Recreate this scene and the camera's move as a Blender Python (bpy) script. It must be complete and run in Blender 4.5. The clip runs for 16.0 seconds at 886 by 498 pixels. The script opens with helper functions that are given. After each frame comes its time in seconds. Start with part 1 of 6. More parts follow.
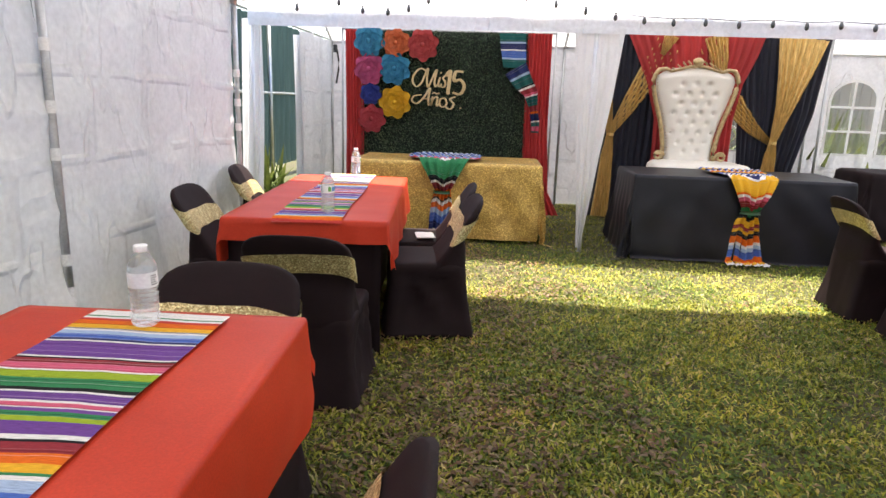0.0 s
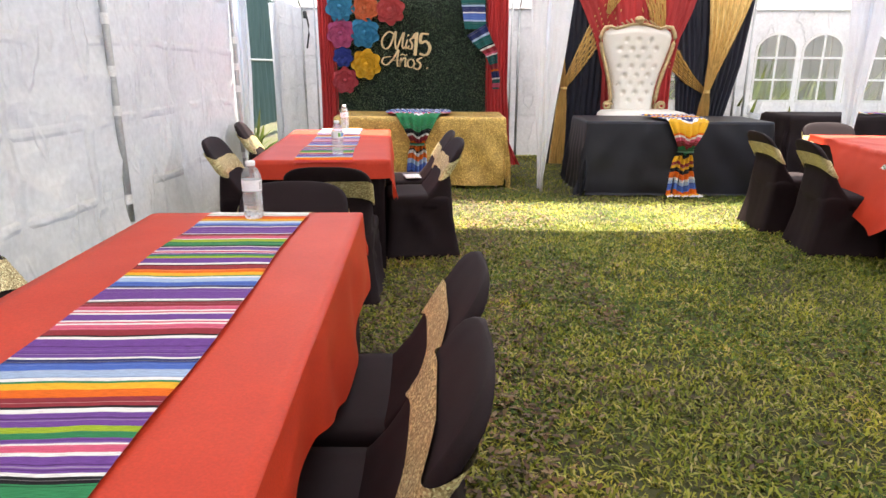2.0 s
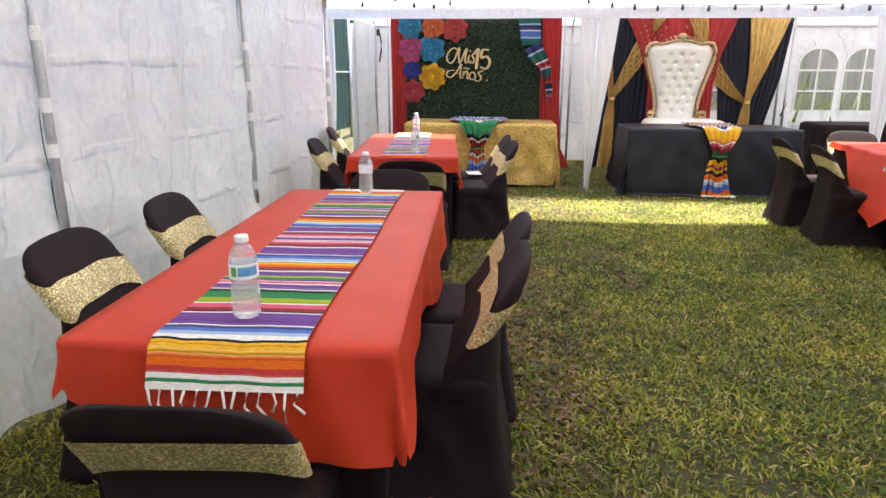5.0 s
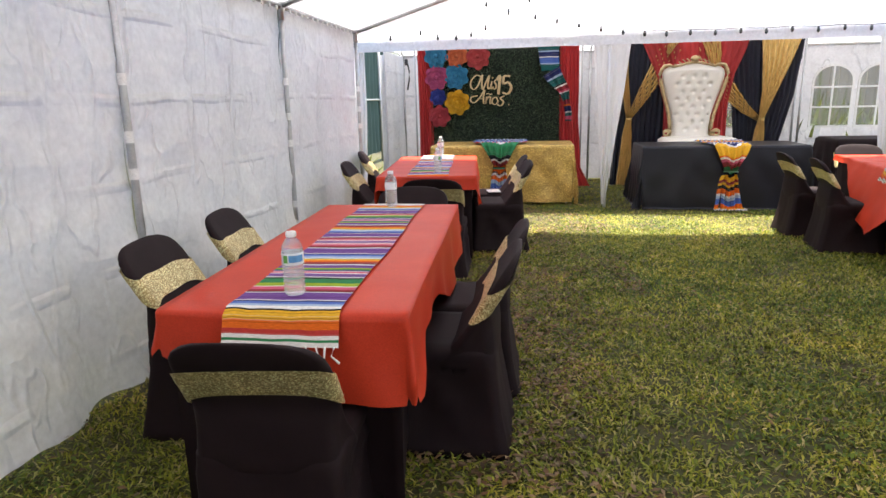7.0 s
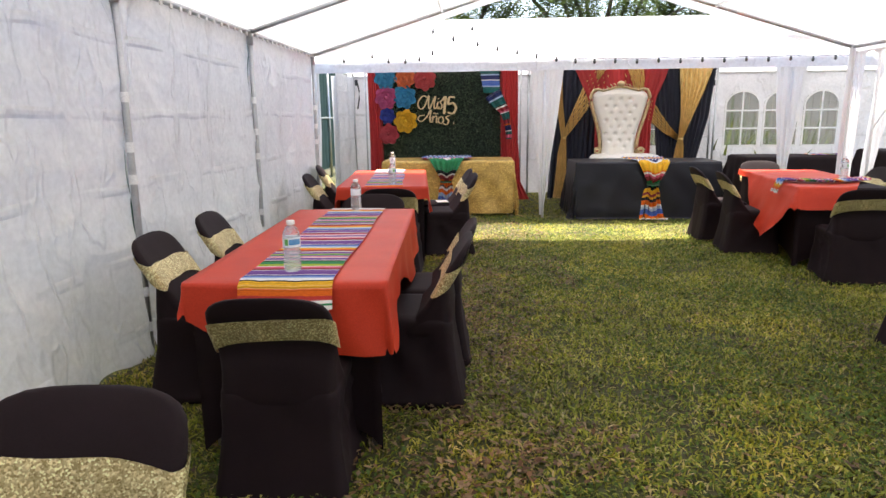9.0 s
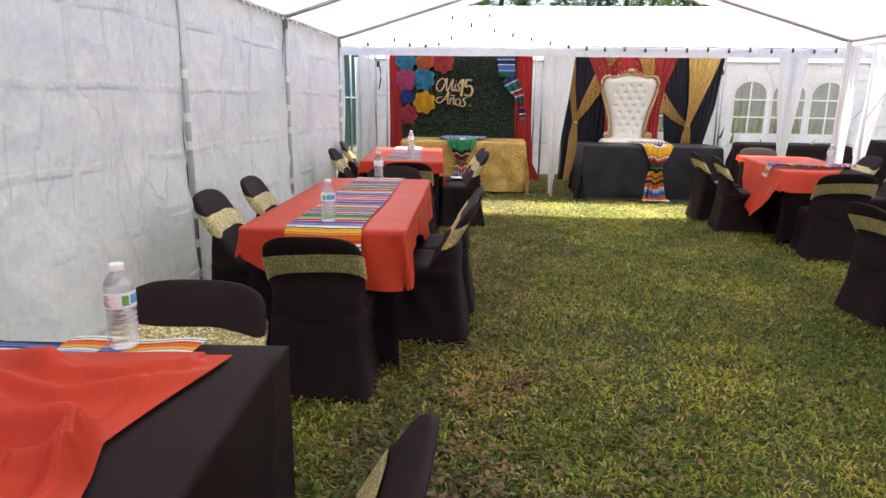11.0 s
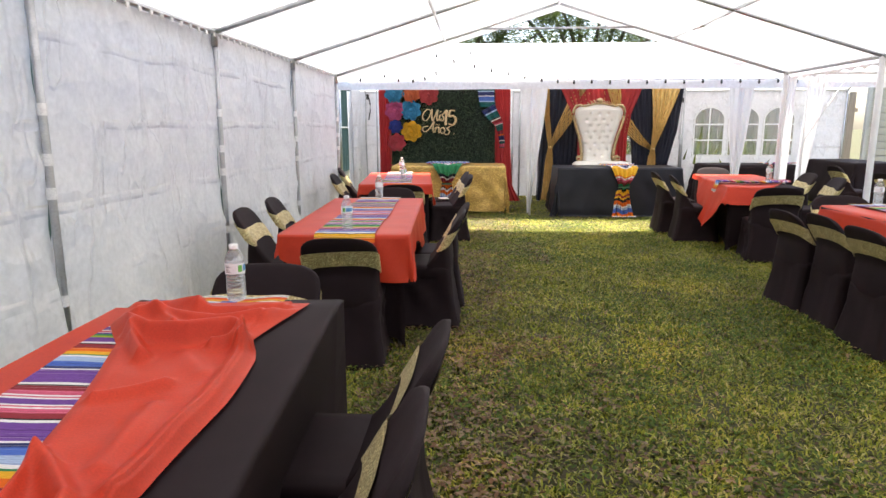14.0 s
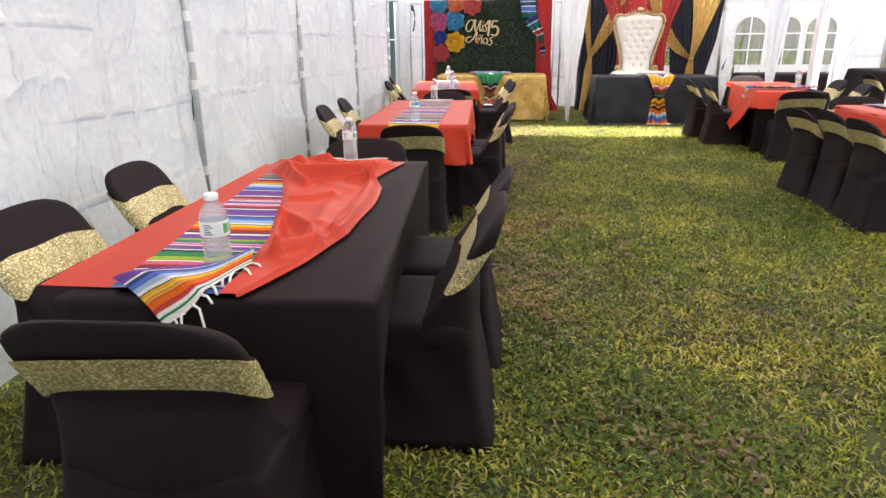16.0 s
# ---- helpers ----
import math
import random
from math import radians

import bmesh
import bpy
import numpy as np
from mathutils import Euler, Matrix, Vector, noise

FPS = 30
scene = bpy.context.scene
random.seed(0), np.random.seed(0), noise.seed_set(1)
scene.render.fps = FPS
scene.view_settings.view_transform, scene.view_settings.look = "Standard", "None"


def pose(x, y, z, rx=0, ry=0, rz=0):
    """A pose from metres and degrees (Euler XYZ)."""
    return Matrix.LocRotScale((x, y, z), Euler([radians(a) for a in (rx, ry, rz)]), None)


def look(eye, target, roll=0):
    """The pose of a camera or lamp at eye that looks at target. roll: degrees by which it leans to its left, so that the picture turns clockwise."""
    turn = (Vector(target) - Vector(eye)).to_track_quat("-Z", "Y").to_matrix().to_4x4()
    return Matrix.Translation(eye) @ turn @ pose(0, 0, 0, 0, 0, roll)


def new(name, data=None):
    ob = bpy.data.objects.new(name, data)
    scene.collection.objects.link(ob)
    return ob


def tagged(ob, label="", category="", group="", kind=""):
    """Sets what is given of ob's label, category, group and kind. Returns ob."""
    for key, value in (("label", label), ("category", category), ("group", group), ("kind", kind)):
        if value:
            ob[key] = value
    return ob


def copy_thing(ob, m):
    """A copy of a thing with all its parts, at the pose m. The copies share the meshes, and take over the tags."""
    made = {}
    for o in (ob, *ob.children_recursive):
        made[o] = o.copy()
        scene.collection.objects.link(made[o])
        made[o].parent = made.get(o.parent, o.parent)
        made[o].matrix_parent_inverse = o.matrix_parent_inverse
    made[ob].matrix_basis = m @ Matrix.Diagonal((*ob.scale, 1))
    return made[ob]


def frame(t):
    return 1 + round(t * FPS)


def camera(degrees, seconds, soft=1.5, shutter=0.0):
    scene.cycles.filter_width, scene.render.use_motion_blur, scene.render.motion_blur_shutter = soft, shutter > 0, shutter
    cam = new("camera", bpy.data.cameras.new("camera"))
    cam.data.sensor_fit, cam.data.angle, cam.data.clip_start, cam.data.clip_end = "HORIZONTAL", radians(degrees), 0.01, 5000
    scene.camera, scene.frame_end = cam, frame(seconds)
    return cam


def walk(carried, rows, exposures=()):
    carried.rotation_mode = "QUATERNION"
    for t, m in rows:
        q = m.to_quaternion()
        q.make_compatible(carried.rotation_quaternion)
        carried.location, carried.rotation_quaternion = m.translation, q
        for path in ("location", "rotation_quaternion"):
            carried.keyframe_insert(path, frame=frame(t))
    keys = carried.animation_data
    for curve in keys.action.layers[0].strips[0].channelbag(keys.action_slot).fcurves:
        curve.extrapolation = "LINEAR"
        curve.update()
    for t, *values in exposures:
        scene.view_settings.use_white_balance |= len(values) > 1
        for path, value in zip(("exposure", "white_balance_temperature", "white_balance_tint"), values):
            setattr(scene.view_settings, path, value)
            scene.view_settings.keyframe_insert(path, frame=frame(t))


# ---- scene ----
cam = camera(69.7, 16.0)
PATH = [
    (0, (0.173, 0.082, 1.315), (0.021, 2.024, 0.862), 1.9),
    (0.5, (0.104, -0.132, 1.302), (-0.034, 1.801, 0.804), 1.4),
    (1, (0.054, -0.33, 1.294), (-0.082, 1.597, 0.777), 0.7),
    (1.5, (0.079, -0.535, 1.279), (-0.022, 1.362, 0.655), 3.0),
    (2, (0.01, -0.703, 1.272), (-0.006, 1.218, 0.718), 0.3),
    (2.5, (-0.031, -0.888, 1.29), (-0.121, 1.028, 0.723), 0.7),
    (3, (-0.003, -1.095, 1.28), (-0.212, 0.807, 0.697), 3.8),
    (3.2, (-0.026, -1.151, 1.287), (-0.261, 0.746, 0.698), 3.1),
    (5.3, (0.011, -1.666, 1.326), (-0.176, 0.262, 0.827), -0.1),
    (5.5, (0.042, -1.694, 1.328), (-0.213, 0.232, 0.851), -0.2),
    (6, (0.145, -1.789, 1.326), (-0.257, 0.113, 0.855), 1.5),
    (6.5, (0.163, -1.889, 1.337), (-0.272, 0.017, 0.914), 1.0),
    (7, (0.141, -2.072, 1.346), (-0.145, -0.147, 0.886), -1.2),
    (7.5, (0.197, -2.226, 1.357), (-0.13, -0.28, 1.032), -0.2),
    (8, (0.254, -2.356, 1.36), (-0.034, -0.413, 0.983), 0.4),
    (8.5, (0.194, -2.48, 1.356), (0.096, -0.515, 0.999), -1.1),
    (9, (0.121, -2.657, 1.342), (0.01, -0.702, 0.936), -0.6),
    (9.5, (0.172, -2.794, 1.332), (0.02, -0.847, 0.9), 0.1),
    (9.7, (0.183, -2.848, 1.322), (-0.001, -0.911, 0.858), 0.5),
    (11.8, (0.18, -3.444, 1.348), (0.098, -1.493, 0.916), 1.2),
    (12, (0.158, -3.499, 1.359), (0.118, -1.541, 0.95), 0.7),
    (12.5, (0.087, -3.645, 1.343), (0.171, -1.702, 0.876), -2.7),
    (13, (0.103, -3.774, 1.339), (0.065, -1.823, 0.9), -1.1),
    (13.5, (0.181, -3.933, 1.335), (0.131, -1.983, 0.891), 0.3),
    (14, (0.178, -4.05, 1.356), (0.069, -2.089, 0.98), -0.1),
    (14.5, (0.081, -4.278, 1.343), (0.048, -2.332, 0.88), -2.7),
    (15, (0.094, -4.484, 1.311), (-0.163, -2.557, 0.843), -0.7),
    (15.5, (0.111, -4.71, 1.296), (-0.176, -2.809, 0.745), 3.6),
    (16, (0.095, -4.911, 1.288), (-0.115, -3.021, 0.669), -0.4),
]
# the phone's own exposure drifts a little on the way
EXPOSURES = [(0, 2.07, 6900, 10), (1, 2.24, 6900, 10), (2, 2.37, 6900, 10), (3, 2.42, 6900, 10), (5.5, 2.21, 6800, 10), (7, 2.03, 6800, 10), (9.5, 2.03, 6800, 10), (13, 2.13, 6800, 10), (15, 2.28, 6800, 10), (15.5, 2.45, 6900, 10), (16, 2.50, 6900, 10)]
walk(cam, [(t, look(eye, target, roll)) for t, eye, target, roll in PATH], EXPOSURES)

# exposure and light
world = bpy.data.worlds.new("sky")
scene.world = world
world.use_nodes = True
sky_nodes = world.node_tree.nodes
sky = sky_nodes.new("ShaderNodeTexSky")
sky.sky_type, sky.sun_disc = "NISHITA", False
sky.sun_elevation, sky.sun_rotation = radians(74), radians(10)
sky.air_density, sky.dust_density = 1.0, 2.5
world.node_tree.links.new(sky.outputs[0], sky_nodes["Background"].inputs[0])
sky_nodes["Background"].inputs[1].default_value = 0.14

sun_lamp = new("sun", bpy.data.lights.new("sun", "SUN"))
sun_lamp.data.energy, sun_lamp.data.angle, sun_lamp.data.color = 5.0, radians(0.6), (1.0, 0.95, 0.87)
sun_lamp.matrix_world = look((0.35, 2.6, 10.0), (0, 0, 0))


# ---- materials ----
def ramp_node(nt, stops, mode="LINEAR"):
    r = nt.nodes.new("ShaderNodeValToRGB")
    r.color_ramp.interpolation = mode
    while len(r.color_ramp.elements) < len(stops):
        r.color_ramp.elements.new(0.5)
    for e, (p, c) in zip(r.color_ramp.elements, stops):
        e.position, e.color = p, (*c, 1)
    return r


def coords(nt, space="Object"):
    return nt.nodes.new("ShaderNodeTexCoord").outputs[space]


def noise_node(nt, vec, scale, detail=4, rough=0.55, stretch=None):
    n = nt.nodes.new("ShaderNodeTexNoise")
    n.inputs["Scale"].default_value, n.inputs["Detail"].default_value, n.inputs["Roughness"].default_value = scale, detail, rough
    if stretch:
        m = nt.nodes.new("ShaderNodeMapping")
        m.inputs["Scale"].default_value = stretch
        nt.links.new(vec, m.inputs[0])
        vec = m.outputs[0]
    nt.links.new(vec, n.inputs["Vector"])
    return n


def mixed(nt, fac, a, b, mode="MIX"):
    m = nt.nodes.new("ShaderNodeMix")
    m.data_type, m.blend_type = "RGBA", mode
    for sock, val in ((m.inputs[0], fac), (m.inputs[6], a), (m.inputs[7], b)):
        if isinstance(val, bpy.types.NodeSocket):
            nt.links.new(val, sock)
        elif isinstance(val, tuple):
            sock.default_value = (*val, 1)
        else:
            sock.default_value = val
    return m.outputs[2]


def bumped(nt, shader, height, strength, dist=0.01):
    b = nt.nodes.new("ShaderNodeBump")
    b.inputs["Strength"].default_value, b.inputs["Distance"].default_value = strength, dist
    nt.links.new(height, b.inputs["Height"])
    nt.links.new(b.outputs[0], shader.inputs["Normal"])
    return b


def mat(name, c1, c2, scale=6, rough=0.6, metal=0.0, bump=0.2, fine=120, dist=0.004, sheen=0.0, spec=0.5, trans=0.0,
        tcol=None, stretch=None, random_tint=0.0, space="Object"):
    """Two-scale material: broad mottling between c1 and c2, fine grain in colour and relief."""
    m = bpy.data.materials.new(name)
    m.use_nodes = True
    nt = m.node_tree
    p = nt.nodes["Principled BSDF"]
    vec = coords(nt, space)
    broad = noise_node(nt, vec, scale, 5, 0.6, stretch)
    grain = noise_node(nt, vec, fine, 3)
    r = ramp_node(nt, [(0.3, c1), (0.7, c2)])
    nt.links.new(broad.outputs[0], r.inputs[0])
    g = ramp_node(nt, [(0.25, (0.86, 0.86, 0.86)), (0.75, (1.1, 1.1, 1.1))])
    nt.links.new(grain.outputs[0], g.inputs[0])
    col = mixed(nt, 1.0, r.outputs[0], g.outputs[0], "MULTIPLY")
    if random_tint:
        info = nt.nodes.new("ShaderNodeObjectInfo")
        t = ramp_node(nt, [(0, (1 - random_tint,) * 3), (1, (1 + random_tint,) * 3)])
        nt.links.new(info.outputs["Random"], t.inputs[0])
        col = mixed(nt, 1.0, col, t.outputs[0], "MULTIPLY")
    nt.links.new(col, p.inputs["Base Color"])
    p.inputs["Roughness"].default_value, p.inputs["Metallic"].default_value = rough, metal
    p.inputs["Specular IOR Level"].default_value = spec
    if sheen:
        p.inputs["Sheen Weight"].default_value = sheen
        p.inputs["Sheen Roughness"].default_value = 0.4
    both = mixed(nt, 0.35, broad.outputs[0], grain.outputs[0])
    bumped(nt, p, both, bump, dist)
    if trans:
        tr = nt.nodes.new("ShaderNodeBsdfTranslucent")
        if tcol:
            tr.inputs[0].default_value = (*tcol, 1)
        else:
            nt.links.new(col, tr.inputs[0])
        mx = nt.nodes.new("ShaderNodeMixShader")
        mx.inputs[0].default_value = trans
        nt.links.new(p.outputs[0], mx.inputs[1])
        nt.links.new(tr.outputs[0], mx.inputs[2])
        nt.links.new(mx.outputs[0], nt.nodes["Material Output"].inputs[0])
    return m


def tarp_material(name, trans, c1=(0.80, 0.80, 0.82), c2=(0.88, 0.88, 0.90), relief=0.6):
    """Woven white polyethylene sheeting: packing folds in a grid, crumples and painted shade mottling."""
    m = mat(name, c1, c2, 1.3, 0.42, bump=0.0, fine=30, trans=trans, tcol=(0.86, 0.86, 0.90), spec=0.4)
    nt = m.node_tree
    p = nt.nodes["Principled BSDF"]
    tr = next(n for n in nt.nodes if n.type == "BSDF_TRANSLUCENT")
    vec = coords(nt)
    wob = noise_node(nt, vec, 2.2, 3, 0.55)
    shift = nt.nodes.new("ShaderNodeVectorMath")
    shift.operation = "MULTIPLY_ADD"
    shift.inputs[1].default_value = (0.34, 0.34, 0.34)
    nt.links.new(wob.outputs["Color"], shift.inputs[0])
    nt.links.new(vec, shift.inputs[2])
    def crumple(scale, stretch):
        mp = nt.nodes.new("ShaderNodeMapping")
        mp.inputs["Scale"].default_value = stretch
        nt.links.new(shift.outputs[0], mp.inputs[0])
        v = nt.nodes.new("ShaderNodeTexVoronoi")
        v.inputs["Scale"].default_value = scale
        nt.links.new(mp.outputs[0], v.inputs["Vector"])
        return v.outputs["Distance"]
    h = mixed(nt, 0.42, crumple(2.1, (1, 1, 0.8)), crumple(5.5, (1, 0.7, 1.2)))
    pull = noise_node(nt, vec, 2.4, 3, 0.55, (1, 1.2, 0.5))
    pr = ramp_node(nt, [(0.44, (0, 0, 0)), (0.47, (1, 1, 1)), (0.5, (0, 0, 0))], "EASE")
    nt.links.new(pull.outputs[0], pr.inputs[0])
    h = mixed(nt, 0.20, h, pr.outputs[0], "ADD")
    # packing folds, running both ways
    lines = []
    for axis, scale in (("Z", 0.80), ("Y", 0.56)):
        w = nt.nodes.new("ShaderNodeTexWave")
        w.bands_direction = axis
        w.inputs["Scale"].default_value, w.inputs["Distortion"].default_value, w.inputs["Detail"].default_value, w.inputs["Detail Scale"].default_value = scale, 0.7, 2, 1.4
        nt.links.new(vec, w.inputs["Vector"])
        r = ramp_node(nt, [(0.955, (0, 0, 0)), (0.995, (1, 1, 1))])
        nt.links.new(w.outputs[1], r.inputs[0])
        lines.append(r.outputs[0])
    fold = mixed(nt, 1.0, lines[0], lines[1], "LIGHTEN")
    worn = noise_node(nt, vec, 1.8, 3, 0.6)
    wr = ramp_node(nt, [(0.42, (0, 0, 0)), (0.60, (1, 1, 1))])
    nt.links.new(worn.outputs[0], wr.inputs[0])
    fold = mixed(nt, 1.0, fold, wr.outputs[0], "MULTIPLY")
    h = mixed(nt, 0.35, h, fold, "ADD")
    b = bumped(nt, p, h, relief, 0.06)
    nt.links.new(b.outputs[0], tr.inputs["Normal"])
    # uneven shading of the lit film, painted in as mottling and dark folds
    soil = noise_node(nt, vec, 3.4, 5, 0.65, (1, 1, 0.6))
    sr = ramp_node(nt, [(0.30, (0.76, 0.76, 0.79)), (0.70, (0.92, 0.92, 0.96))])
    nt.links.new(soil.outputs[0], sr.inputs[0])
    nt.links.new(mixed(nt, 0.16, sr.outputs[0], mixed(nt, fold, (1.0, 1.0, 1.0), (0.0, 0.0, 0.0)), "MULTIPLY"), tr.inputs[0])
    return m


def striped(name, bands, period, rough=0.85):
    """Woven serape: bands of (share, colour) across the length, mirrored, with thread grain."""
    m = bpy.data.materials.new(name)
    m.use_nodes = True
    nt = m.node_tree
    p = nt.nodes["Principled BSDF"]
    uv = coords(nt, "UV")
    sep = nt.nodes.new("ShaderNodeSeparateXYZ")
    nt.links.new(uv, sep.inputs[0])
    wob = noise_node(nt, uv, 5, 2)
    add = nt.nodes.new("ShaderNodeMath")
    add.operation = "MULTIPLY_ADD"
    nt.links.new(wob.outputs[0], add.inputs[0])
    add.inputs[1].default_value = 0.024
    nt.links.new(sep.outputs[0], add.inputs[2])
    pp = nt.nodes.new("ShaderNodeMath")
    pp.operation, pp.inputs[1].default_value = "PINGPONG", period
    nt.links.new(add.outputs[0], pp.inputs[0])
    dv = nt.nodes.new("ShaderNodeMath")
    dv.operation, dv.inputs[1].default_value = "DIVIDE", period
    nt.links.new(pp.outputs[0], dv.inputs[0])
    total, at, stops = sum(b[0] for b in bands), 0.0, []
    for w, c in bands:
        stops.append((at / total, c))
        at += w
    def banded(part_stops):
        rr = ramp_node(nt, part_stops, "CONSTANT")
        nt.links.new(dv.outputs[0], rr.inputs[0])
        return rr.outputs[0]
    bands_out = banded(stops[:30])
    if len(stops) > 30:
        past = nt.nodes.new("ShaderNodeMath")
        past.operation, past.inputs[1].default_value = "GREATER_THAN", stops[30][0]
        nt.links.new(dv.outputs[0], past.inputs[0])
        bands_out = mixed(nt, past.outputs[0], bands_out, banded(stops[30:]))
    thread = noise_node(nt, uv, 60, 3, 0.6, (1.0, 8.0, 1.0))
    fine = noise_node(nt, uv, 160, 2, 0.6, (4.0, 0.3, 1.0))
    g = ramp_node(nt, [(0.3, (0.72, 0.72, 0.72)), (0.7, (1.18, 1.18, 1.18))])
    nt.links.new(fine.outputs[0], g.inputs[0])
    # thin weft lines between the broad bands
    lines = nt.nodes.new("ShaderNodeTexNoise")
    lines.noise_dimensions = "1D"
    lines.inputs["Scale"].default_value, lines.inputs["Detail"].default_value = 150.0, 1.0
    nt.links.new(add.outputs[0], lines.inputs["W"])
    dark = ramp_node(nt, [(0.27, (0.5, 0.46, 0.5)), (0.32, (1, 1, 1))])
    nt.links.new(lines.outputs[0], dark.inputs[0])
    pale = ramp_node(nt, [(0.70, (0, 0, 0)), (0.74, (0.28, 0.28, 0.28))])
    nt.links.new(lines.outputs[0], pale.inputs[0])
    base = mixed(nt, 1.0, bands_out, dark.outputs[0], "MULTIPLY")
    base = mixed(nt, pale.outputs[0], base, (0.62, 0.58, 0.56))
    nt.links.new(mixed(nt, 1.0, base, g.outputs[0], "MULTIPLY"), p.inputs["Base Color"])
    p.inputs["Roughness"].default_value = rough
    p.inputs["Specular IOR Level"].default_value = 0.12
    bumped(nt, p, mixed(nt, 0.5, thread.outputs[0], fine.outputs[0]), 0.5, 0.004)
    return m


def glitter(name, c1, c2, cell=180, rough=0.32):
    """Metallic sequins: small facets of uneven tilt, with glints painted as brighter cells."""
    m = bpy.data.materials.new(name)
    m.use_nodes = True
    nt = m.node_tree
    p = nt.nodes["Principled BSDF"]
    vec = coords(nt)
    v = nt.nodes.new("ShaderNodeTexVoronoi")
    v.inputs["Scale"].default_value = cell
    nt.links.new(vec, v.inputs["Vector"])
    bw = nt.nodes.new("ShaderNodeSeparateColor")
    nt.links.new(v.outputs["Color"], bw.inputs[0])
    r = ramp_node(nt, [(0.0, c1), (0.55, tuple((a + b) / 2 for a, b in zip(c1, c2))), (0.8, c2), (1.0, tuple(min(1, x * 1.5) for x in c2))])
    nt.links.new(bw.outputs[0], r.inputs[0])
    wear = noise_node(nt, vec, 7, 4)
    w = ramp_node(nt, [(0.3, (0.7, 0.7, 0.7)), (0.7, (1.1, 1.1, 1.1))])
    nt.links.new(wear.outputs[0], w.inputs[0])
    nt.links.new(mixed(nt, 1.0, r.outputs[0], w.outputs[0], "MULTIPLY"), p.inputs["Base Color"])
    p.inputs["Metallic"].default_value, p.inputs["Roughness"].default_value = 0.5, rough
    bumped(nt, p, bw.outputs[1], 0.8, 0.003)
    return m


def grass_material(name, greens, rough=0.6):
    m = bpy.data.materials.new(name)
    m.use_nodes = True
    nt = m.node_tree
    p = nt.nodes["Principled BSDF"]
    geo = nt.nodes.new("ShaderNodeNewGeometry")
    r = ramp_node(nt, [(i / (len(greens) - 1), c) for i, c in enumerate(greens)])
    nt.links.new(geo.outputs["Random Per Island"], r.inputs[0])
    vec = coords(nt)
    patch = noise_node(nt, vec, 1.1, 4)
    pr = ramp_node(nt, [(0.36, (0.72, 0.78, 0.72)), (0.52, (1.0, 1.0, 0.95)), (0.66, (1.38, 1.22, 1.0))])
    nt.links.new(patch.outputs[0], pr.inputs[0])
    col = mixed(nt, 1.0, r.outputs[0], pr.outputs[0], "MULTIPLY")
    tuft = noise_node(nt, vec, 7.5, 3, 0.6)
    tr2 = ramp_node(nt, [(0.33, (0.66, 0.72, 0.68)), (0.50, (1.04, 1.02, 1.0)), (0.66, (1.30, 1.22, 1.10))])
    nt.links.new(tuft.outputs[0], tr2.inputs[0])
    col = mixed(nt, 1.0, col, tr2.outputs[0], "MULTIPLY")
    nt.links.new(col, p.inputs["Base Color"])
    p.inputs["Roughness"].default_value, p.inputs["Specular IOR Level"].default_value = rough, 0.35
    tr = nt.nodes.new("ShaderNodeBsdfTranslucent")
    nt.links.new(col, tr.inputs[0])
    mx = nt.nodes.new("ShaderNodeMixShader")
    mx.inputs[0].default_value = 0.3
    nt.links.new(p.outputs[0], mx.inputs[1])
    nt.links.new(tr.outputs[0], mx.inputs[2])
    nt.links.new(mx.outputs[0], nt.nodes["Material Output"].inputs[0])
    return m


def clear_material(name, tint=(0.96, 0.98, 1.0), ior=1.33, rough=0.02, share=0.85, water=0.0):
    """Thin clear plastic: mostly see-through with a glossy skin."""
    m = bpy.data.materials.new(name)
    m.use_nodes = True
    nt = m.node_tree
    p = nt.nodes["Principled BSDF"]
    p.inputs["Base Color"].default_value = (*tint, 1)
    p.inputs["Roughness"].default_value, p.inputs["IOR"].default_value = rough, ior
    p.inputs["Transmission Weight"].default_value = water
    if share < 1:
        tp = nt.nodes.new("ShaderNodeBsdfTransparent")
        tp.inputs[0].default_value = (*tint, 1)
        mx = nt.nodes.new("ShaderNodeMixShader")
        mx.inputs[0].default_value = share
        nt.links.new(p.outputs[0], mx.inputs[1])
        nt.links.new(tp.outputs[0], mx.inputs[2])
        nt.links.new(mx.outputs[0], nt.nodes["Material Output"].inputs[0])
    return m


PUR, NAV, BLU, SKY = (0.145, 0.058, 0.25), (0.022, 0.030, 0.11), (0.065, 0.13, 0.42), (0.32, 0.42, 0.58)
WHT, BLK, RED, PNK = (0.70, 0.68, 0.65), (0.014, 0.014, 0.016), (0.46, 0.045, 0.04), (0.56, 0.10, 0.17)
ORG, YEL, LIM, GRN, MAR = (0.66, 0.13, 0.015), (0.70, 0.38, 0.03), (0.28, 0.38, 0.03), (0.03, 0.19, 0.075), (0.25, 0.03, 0.04)
M_tarp = tarp_material("white_tarp_wall", 0.315, relief=0.75)
M_roof = tarp_material("white_tarp_roof", 0.225, relief=0.5)
# main roof's shade is put into a greyer, less translucent copy of the tarp
M_mainroof = tarp_material("shaded_tarp_roof", 0.19, (0.76, 0.76, 0.79), (0.86, 0.86, 0.89), 0.9)
M_white = mat("white_voile", (0.82, 0.82, 0.84), (0.9, 0.9, 0.92), 3, 0.6, bump=0.2, fine=200, trans=0.5)
M_pole = mat("galvanised_steel", (0.42, 0.43, 0.45), (0.56, 0.57, 0.58), 14, 0.38, metal=0.85, bump=0.1)
M_whitepole = mat("white_powder_coat", (0.72, 0.72, 0.73), (0.8, 0.8, 0.8), 10, 0.4, bump=0.05)
